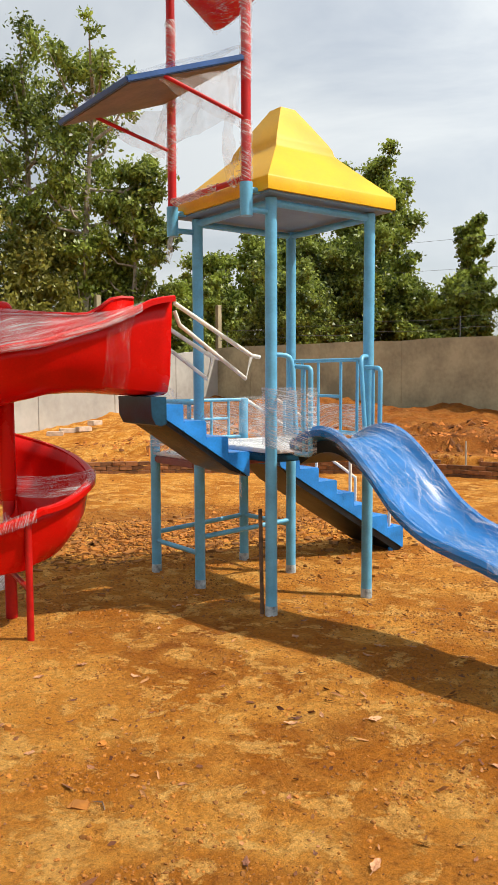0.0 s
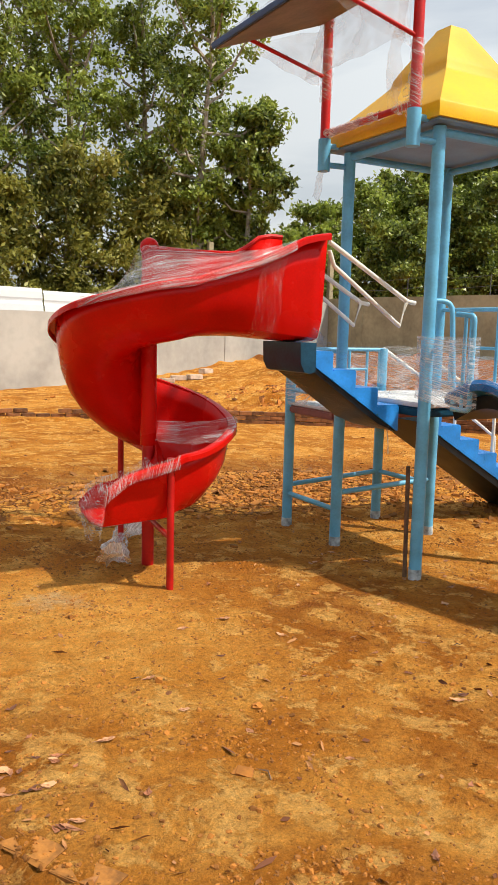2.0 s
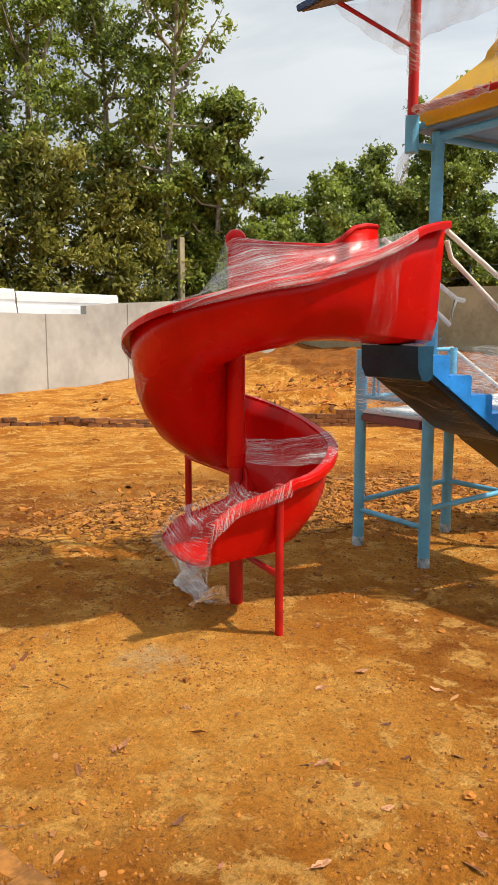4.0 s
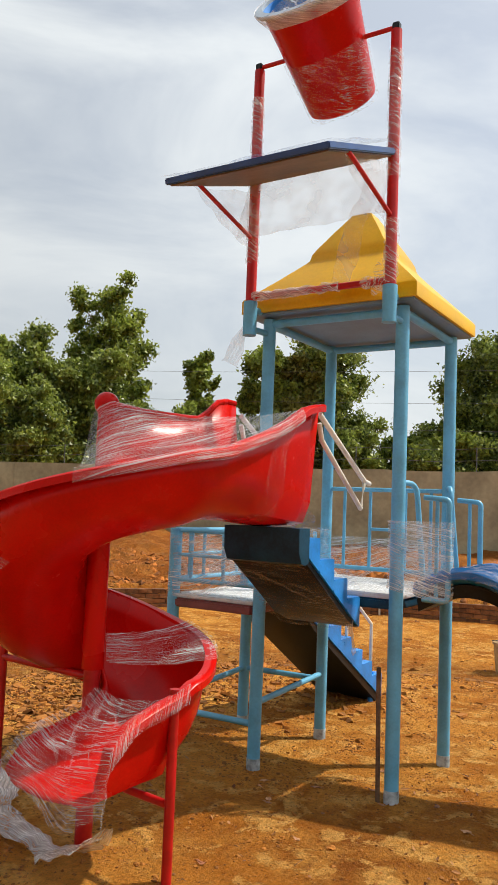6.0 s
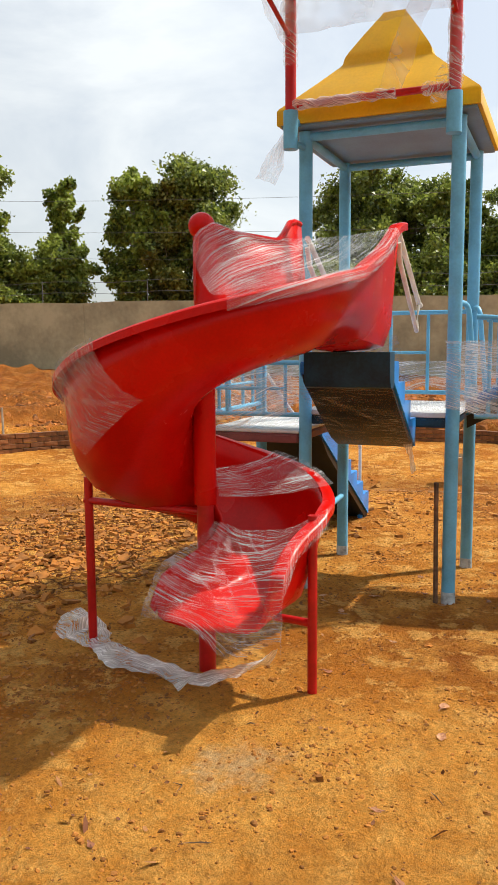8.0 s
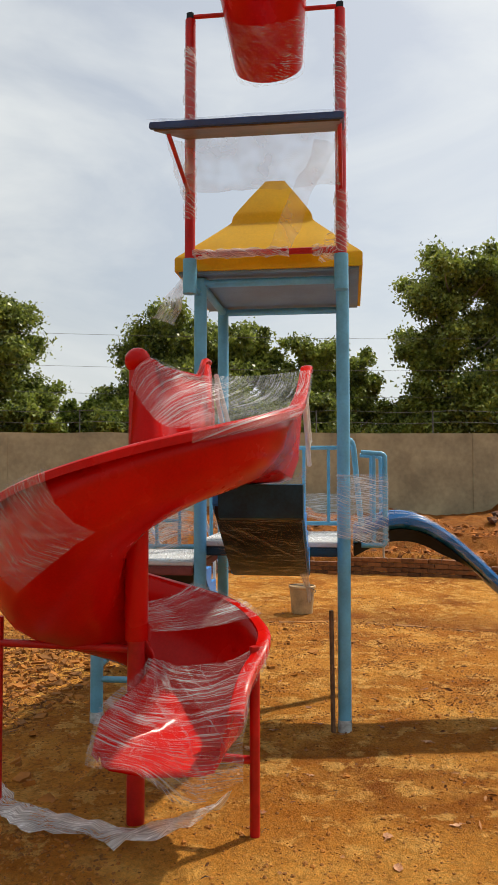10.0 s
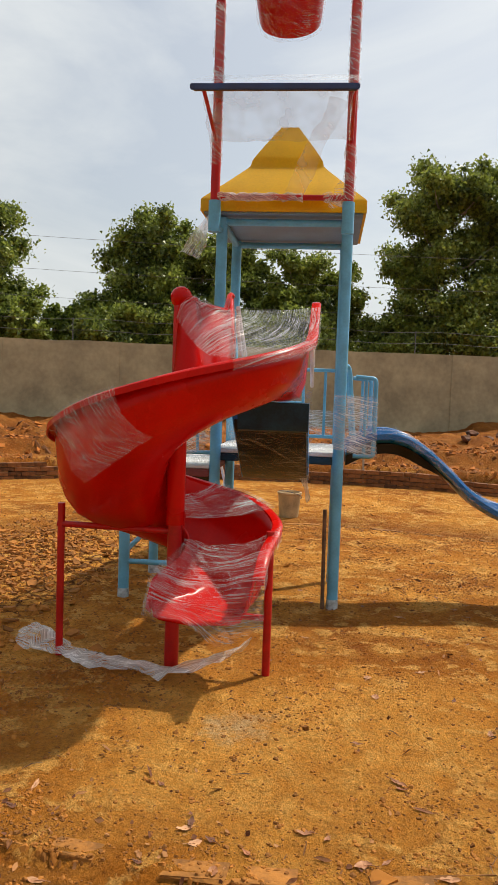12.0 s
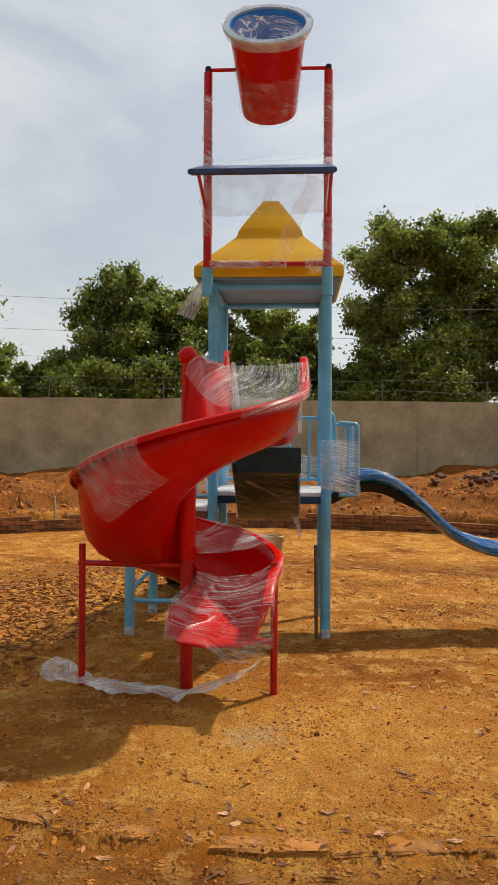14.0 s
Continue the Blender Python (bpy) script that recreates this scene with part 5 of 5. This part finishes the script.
for t in (-0.6, 1.6):
    bm = bmesh.new()
    x, y = 46 + 7.2 * t, 25 - 45 * t
    pipe(bm, [(x, y, -0.5), (x, y, 10.8)], 0.14, 8)
    for h in (10.2, 8.5, 7.0):
        box(bm, (x - 2.2, y - 0.05, h - 0.3), (x + 2.2, y + 0.05, h - 0.2))
    tagged(part("utility_pole", bm, M_CONC), "grey utility pole far behind the trees", "pole", "utility poles")
for px, py in ((17.6, 25.6), (12.2, 24.8)):
    bm = bmesh.new()
    box(bm, (px - 0.09, py - 0.09, -0.3), (px + 0.09, py + 0.09, 4.4), 0.015)
    tagged(part("concrete_post", bm, M_CONC, smooth=False), "slim grey concrete post behind the compound wall", "post", "concrete posts")

# ---- stakes, blocks, rubble ----
for x, y, h in ((11.75, 9.25, 0.62), (12.1, 8.1, 0.5), (12.6, 4.0, 0.6), (9.2, 12.3, 0.55)):
    bm = bmesh.new()
    zz = gz(x, y)
    pipe(bm, [(x, y, zz - 0.1), (x + 0.01, y + 0.02, zz + h)], 0.018, 6)
    tagged(part("timber_stake", bm, M_TIMBER), "thin grey timber setting-out stake in the bank", "stake", "setting-out stakes")
rng = np.random.default_rng(5)
for k in range(4):
    bm = bmesh.new()
    x, y = 8.2 + 0.38 * k, 19.0 + 0.12 * (k % 2)
    box(bm, (-0.2, -0.1, 0), (0.2, 0.1, 0.12), 0.012)
    bmesh.ops.transform(bm, matrix=pose(x, y, gz(x, y) - 0.01 + (0.11 if k == 3 else 0), 0, 0, 20 * k - 30), verts=bm.verts)
    tagged(part("cement_block", bm, M_PALE, smooth=False), "pale cement block lying on the soil", "block", "loose blocks")


def rock(name, at, size, mat, seed):
    bm = bmesh.new()
    bmesh.ops.create_icosphere(bm, subdivisions=2, radius=1)
    for v in bm.verts:
        v.co = Vector((v.co.x * size[0], v.co.y * size[1], v.co.z * size[2])) * (1 + 0.6 * noise.noise(v.co * 1.4 + Vector((seed, 0, 0))) + 0.3 * noise.noise(v.co * 3.5 + Vector((0, seed, 0))))
    bmesh.ops.transform(bm, matrix=Matrix.Translation(at), verts=bm.verts)
    return part(name, bm, mat, smooth=False)


M_HEAP = material("dark_rubble", (0.15, 0.065, 0.035), 1.0, vary=0.5, scale=9, bump=0.6)
for k in range(22):
    x, y = 16.6 + rng.normal(0, 0.5), 0.3 + rng.normal(0, 0.8)
    tagged(rock("rubble_lump", (x, y, gz(x, y) + 0.03 + 0.22 * rng.random() * math.exp(-(y - 0.3) ** 2)), (0.08 + 0.12 * rng.random(), 0.07 + 0.08 * rng.random(), 0.06 + 0.05 * rng.random()), M_HEAP, k), "dark lump of rubble heaped near the wall", "rubble", "rubble heap")

# ---- bricks ----
def brick_mesh(name, l, w, h, seed, mat=None):
    r = np.random.default_rng(seed)
    bm = bmesh.new()
    box(bm, (-l / 2, -w / 2, 0), (l / 2, w / 2, h), 0.006)
    for v in bm.verts:
        v.co += Vector(r.normal(0, 0.0035, 3))
    me = bpy.data.meshes.new(name)
    bm.to_mesh(me)
    bm.free()
    me.materials.append(mat or M_BRICK)
    return me


def lay_brick(me, parent, m):
    ob = new("brick", me)
    ob.parent = parent
    ob.matrix_parent_inverse = Matrix.Translation(-parent.location)
    ob.matrix_basis = m
    return ob


M_RINGB = material("soil_dusted_brick", (0.33, 0.130, 0.022), 1.0, vary=0.3, scale=14, fine=70, bump=0.7, obrand=0.3)
shapes = [brick_mesh("brick", 0.222, 0.105, 0.07, k) for k in range(5)]
ring_shapes = [brick_mesh("brick", 0.218, 0.10, 0.07, 20 + k, M_RINGB) for k in range(5)]
kerb = thing("brick_ring", (*RING, 0), "flush ring of muddy red bricks half buried in soil", "brick edging", kind="structure")
n_ring = 108
for k in range(n_ring):
    a = 2 * math.pi * k / n_ring
    if vnoise(k * 0.7, 2.0, 9) > 0.86:
        continue
    rr = R_IN + rng.normal(0, 0.010)
    x, y = RING[0] + rr * math.cos(a), RING[1] + rr * math.sin(a)
    lay_brick(ring_shapes[k % 5], kerb, pose(x, y, gz(x - 0.06 * math.cos(a), y - 0.06 * math.sin(a)) - 0.0695 + rng.normal(0, 0.003), rng.normal(0, 0.6), rng.normal(0, 0.6), math.degrees(a) + 90 + rng.normal(0, 2)))
bank = thing("brick_bank_wall", (*POOL, 0), "low curved wall of muddy red bricks holding the soil bank", "brick wall", kind="structure")
for c in range(4):
    for k in range(74 if c < 3 else 60):
        a = radians(-34 + 150 * (k + 0.5 * (c % 2)) / 97)
        rr = R_OUT + rng.normal(0, 0.012) + 0.02 * c
        x, y = POOL[0] + rr * math.cos(a), POOL[1] + rr * math.sin(a)
        base = float(np.clip(-0.022 * (x - 3.8), -0.11, 0.11))
        if c == 3 and vnoise(k * 0.3, 1.0, 3) > 0.55:
            continue
        lay_brick(shapes[(k + c) % 5], bank, pose(x, y, base - 0.02 + 0.078 * c, 0, 0, math.degrees(a) + 90 + rng.normal(0, 2)))

for c in range(2):
    for k in range(30):
        az = 81 + 1.5 * (k + 0.5 * c)
        a, rr = radians(az), R_OUT + 1.15 * float(smoothstep(78, 112, az)) + rng.normal(0, 0.012)
        x, y = POOL[0] + rr * math.cos(a), POOL[1] + rr * math.sin(a)
        if c == 1 and vnoise(k * 0.4, 5.0, 8) > 0.7:
            continue
        lay_brick(shapes[(k + c) % 5], bank, pose(x, y, gz(x, y) - 0.02 + 0.078 * c, 0, 0, az + 84 + rng.normal(0, 2)))

# ---- clods, flakes and twigs on the soil ----
def scatter(name, count, make, label, category, mat, seed, keep, area=(-2.5, 16, -1, 17)):
    r = np.random.default_rng(seed)
    verts, faces, got = [], [], 0
    while got < count:
        x, y = r.uniform(area[0], area[1]), r.uniform(area[2], area[3])
        if r.random() > keep(x, y):
            continue
        v, f = make(r)
        yaw, tx, ty = r.uniform(0, 6.28), r.normal(0, 0.25), r.normal(0, 0.25)
        m = np.array(pose(0, 0, 0, math.degrees(tx), math.degrees(ty), math.degrees(yaw)))[:3, :3]
        n0 = len(verts)
        verts += list(v @ m.T + np.array([x, y, 0]))
        faces += [tuple(i + n0 for i in q) for q in f]
        got += 1
    co = np.array(verts)
    co[:, 2] += lay(co[:, 0], co[:, 1])
    me = bpy.data.meshes.new(name)
    me.from_pydata(co.tolist(), [], faces)
    me.materials.append(mat)
    return tagged(new(name, me), label, category, kind="stuff")


OCT = np.array([(1, 0, 0), (0, 1, 0), (-1, 0, 0), (0, -1, 0), (0, 0, 1), (0, 0, -0.6)], float)
OCT_F = [(0, 1, 4), (1, 2, 4), (2, 3, 4), (3, 0, 4), (1, 0, 5), (2, 1, 5), (3, 2, 5), (0, 3, 5)]


HEX = np.array([(math.cos(k * math.pi / 3), math.sin(k * math.pi / 3)) for k in range(6)])
CRUMB = np.r_[np.c_[HEX, np.full(6, -0.25)], np.c_[HEX * 0.8, np.full(6, 0.5)], [[0, 0, 0.85]]]
CRUMB_F = [(k, (k + 1) % 6, 6 + (k + 1) % 6, 6 + k) for k in range(6)] + [(6 + k, 6 + (k + 1) % 6, 12) for k in range(6)]


def clod(r):
    z = 0.0026 + 0.0035 * r.random() + 0.008 * r.random() ** 6
    return (CRUMB + r.normal(0, 0.13, CRUMB.shape)) * np.array([1.25, 1.0, 0.85]) * z, CRUMB_F


def flake(r):
    l, w = 0.007 + 0.040 * r.random() ** 7, 0.004 + 0.007 * r.random()
    c = 0.012 * r.random()
    return np.array([(-l, 0, 0.004), (-l * 0.3, w, 0.006 + c), (l * 0.5, w * 0.7, 0.006 + c), (l, 0, 0.004 + c), (l * 0.4, -w, 0.005), (-l * 0.4, -w * 0.8, 0.005)]), [(0, 1, 2, 3), (0, 3, 4, 5)]


def twig(r):
    l, w = 0.02 + 0.07 * r.random() ** 2, 0.0015 + 0.002 * r.random()
    b = r.normal(0, 0.02)
    return np.array([(-l, 0, 0.005), (0, b, 0.012), (l, 0, 0.006), (l, w, 0.006), (0, b + w * 2, 0.012), (-l, w * 2, 0.005), (0, b + w, 0.012 + 2 * w)]), [(0, 1, 6), (1, 2, 6), (2, 3, 6), (3, 4, 6), (4, 5, 6), (5, 0, 6)]


def rough_zone(x, y):
    return math.exp(-((x - 4.2) / 1.8) ** 2 - ((y - 7.7) / 0.9) ** 2) + 0.5 * (1 if x < 0.5 else 0) + 0.7 * math.exp(-((math.hypot(x - RING[0], y - RING[1]) - R_IN) / 0.25) ** 2)


def plate(r):
    l, h = 0.014 + 0.050 * r.random() ** 2, 0.005 + 0.014 * r.random()
    a = np.sort(r.uniform(0, 6.28, 6))
    ring = np.stack([np.cos(a) * l * r.uniform(0.7, 1.2, 6), np.sin(a) * l * r.uniform(0.6, 1.0, 6)], 1)
    low, up = np.c_[ring * 1.05, np.full(6, -0.004)], np.c_[ring, np.full(6, h) + r.normal(0, 0.003, 6)]
    return np.r_[low, up], [tuple(range(6, 12))] + [(k, (k + 1) % 6, 6 + (k + 1) % 6, 6 + k) for k in range(6)]


def lump(r):
    z = 0.014 + 0.065 * r.random() ** 4
    return (OCT + r.normal(0, 0.25, OCT.shape)) * np.array([1.3, 1.0, 0.8]) * z, OCT_F


def bank_zone(x, y):
    rr = math.hypot(x - POOL[0], y - POOL[1])
    az = math.degrees(math.atan2(y - POOL[1], x - POOL[0]))
    return 1.0 - 0.95 * float(smoothstep(45, 75, abs(az - 5))) if 8.45 < rr < 12 else 0.0


scatter("mud_plates", 2400, plate, "dry curled plates of cracked mud", "mud plates", M_CLOD, 15, lambda x, y: min(1, math.exp(-((x - 4.4) / 1.9) ** 2 - ((y - 7.6) / 0.8) ** 2) + 0.006 * max(0, fbm(x * 1.1, y * 1.1, 3, 91) - 0.52) * 8 + 0.25 * math.exp(-((x - 6.6) / 1.2) ** 2 - ((y - 6.5) / 1.2) ** 2)))
scatter("bank_lumps", 5500, lump, "loose lumps of dug red earth on the bank", "earth lumps", material("dug_earth", (0.36, 0.115, 0.016), 1.0, vary=0.4, scale=5, fine=30, bump=0.5, island=0.5), 16, bank_zone)
scatter("soil_clods", 60000, clod, "small crumbs and clods of orange soil", "soil clods", M_CLOD, 11, lambda x, y: min(1, 0.12 + 0.9 * max(0, fbm(x * 2.1, y * 2.1, 3, 77) - 0.42) * 4 + 0.6 * rough_zone(x, y)), (-0.6, 8.5, 1.2, 9.5))
scatter("dry_flakes", 4200, flake, "dry leaf and bark flakes scattered on the soil", "leaf litter", M_DRY, 12, lambda x, y: min(1, 0.05 + 0.8 * max(0, fbm(x * 0.9, y * 0.9, 3, 55) - 0.47) * 3 + 0.9 * rough_zone(x, y)), (-0.6, 10, 0.8, 11))
scatter("dry_twigs", 420, twig, "thin dry twigs scattered on the soil", "twigs", M_RUST, 13, lambda x, y: min(1, 0.25 + 0.75 * rough_zone(x, y)))


# ---- fallen leaves and stones ----
def leaf_mesh(length, width, curl, seed):
    """A dry leaf: pointed blade, folded along the midrib and curled at the tip."""
    r = np.random.default_rng(seed)
    rows = []
    for k in range(9):
        f = k / 8
        w = width * math.sin(math.pi * min(1, f * 0.93 + 0.05)) ** 0.8 * (1 + 0.15 * r.normal())
        x, z = (f - 0.5) * length, curl * (f - 0.45) ** 2 * 2.5 + 0.005
        bow = 0.3 * width * math.sin(3 * f + seed)
        rows.append([(x, bow + w * t, z + abs(t) * w * 0.22 + 0.002 * r.normal()) for t in (-1, -0.5, 0, 0.5, 1)])
    bm = bmesh.new()
    loft(bm, rows)
    pipe(bm, [(-0.5 * length - 0.022, 0.004, 0.006), (-0.5 * length, 0, curl * 0.5 + 0.005), (0, 0.3 * width * math.sin(1.5 + seed), 0.0075)], 0.0014, 5)
    me = bpy.data.meshes.new("fallen_leaf")
    bm.to_mesh(me)
    bm.free()
    me.materials.append(M_LITTER[seed % 2])
    for p in me.polygons:
        p.use_smooth = True
    return me


M_LITTER = [material("tan_leaf", (0.52, 0.27, 0.13), 0.7, alt=(0.30, 0.12, 0.05), vary=0.15, scale=30, fine=150, bump=0.2, obrand=0.5),
            material("brown_leaf", (0.30, 0.11, 0.045), 0.75, alt=(0.13, 0.045, 0.02), vary=0.2, scale=30, fine=150, bump=0.2, obrand=0.5)]
leaf_shapes = [leaf_mesh(0.075, 0.017, 0.010, 0), leaf_mesh(0.060, 0.014, 0.016, 1), leaf_mesh(0.085, 0.013, 0.007, 2), leaf_mesh(0.048, 0.015, 0.012, 3), leaf_mesh(0.065, 0.020, 0.006, 4)]
rng = np.random.default_rng(71)
for k in range(130):
    if k < 34:
        x, y = 0.92 + rng.normal(0, 0.16), 3.28 + rng.normal(0, 0.20)
    elif k < 54:
        x, y = 0.50 + rng.normal(0, 0.22), 5.3 + rng.normal(0, 0.55)
    else:
        x, y = rng.uniform(0.4, 5.2), rng.uniform(1.6, 5.4)
    ob = new("fallen_leaf", leaf_shapes[k % 5])
    ob.matrix_world = pose(x, y, gz(x, y) - 0.001, rng.normal(0, 3), rng.normal(0, 3), rng.uniform(0, 360)) @ Matrix.Scale(rng.uniform(0.5, 1.05), 4)
    tagged(ob, "curled tan dry leaf lying on the soil" if (k % 5) % 2 == 0 else "curled dark brown dry leaf lying on the soil", "leaf", "fallen leaves")
for k in range(8):
    x, y = rng.uniform(0.5, 4.5), rng.uniform(2.4, 5.6)
    a = 0.010 + 0.012 * rng.random()
    tagged(rock("stone", (x, y, gz(x, y) + a * 0.3), (a * 1.3, a, a * 0.6), M_CLOD, k + 40), "small soil-stained stone lying on the soil", "stone", "loose stones")
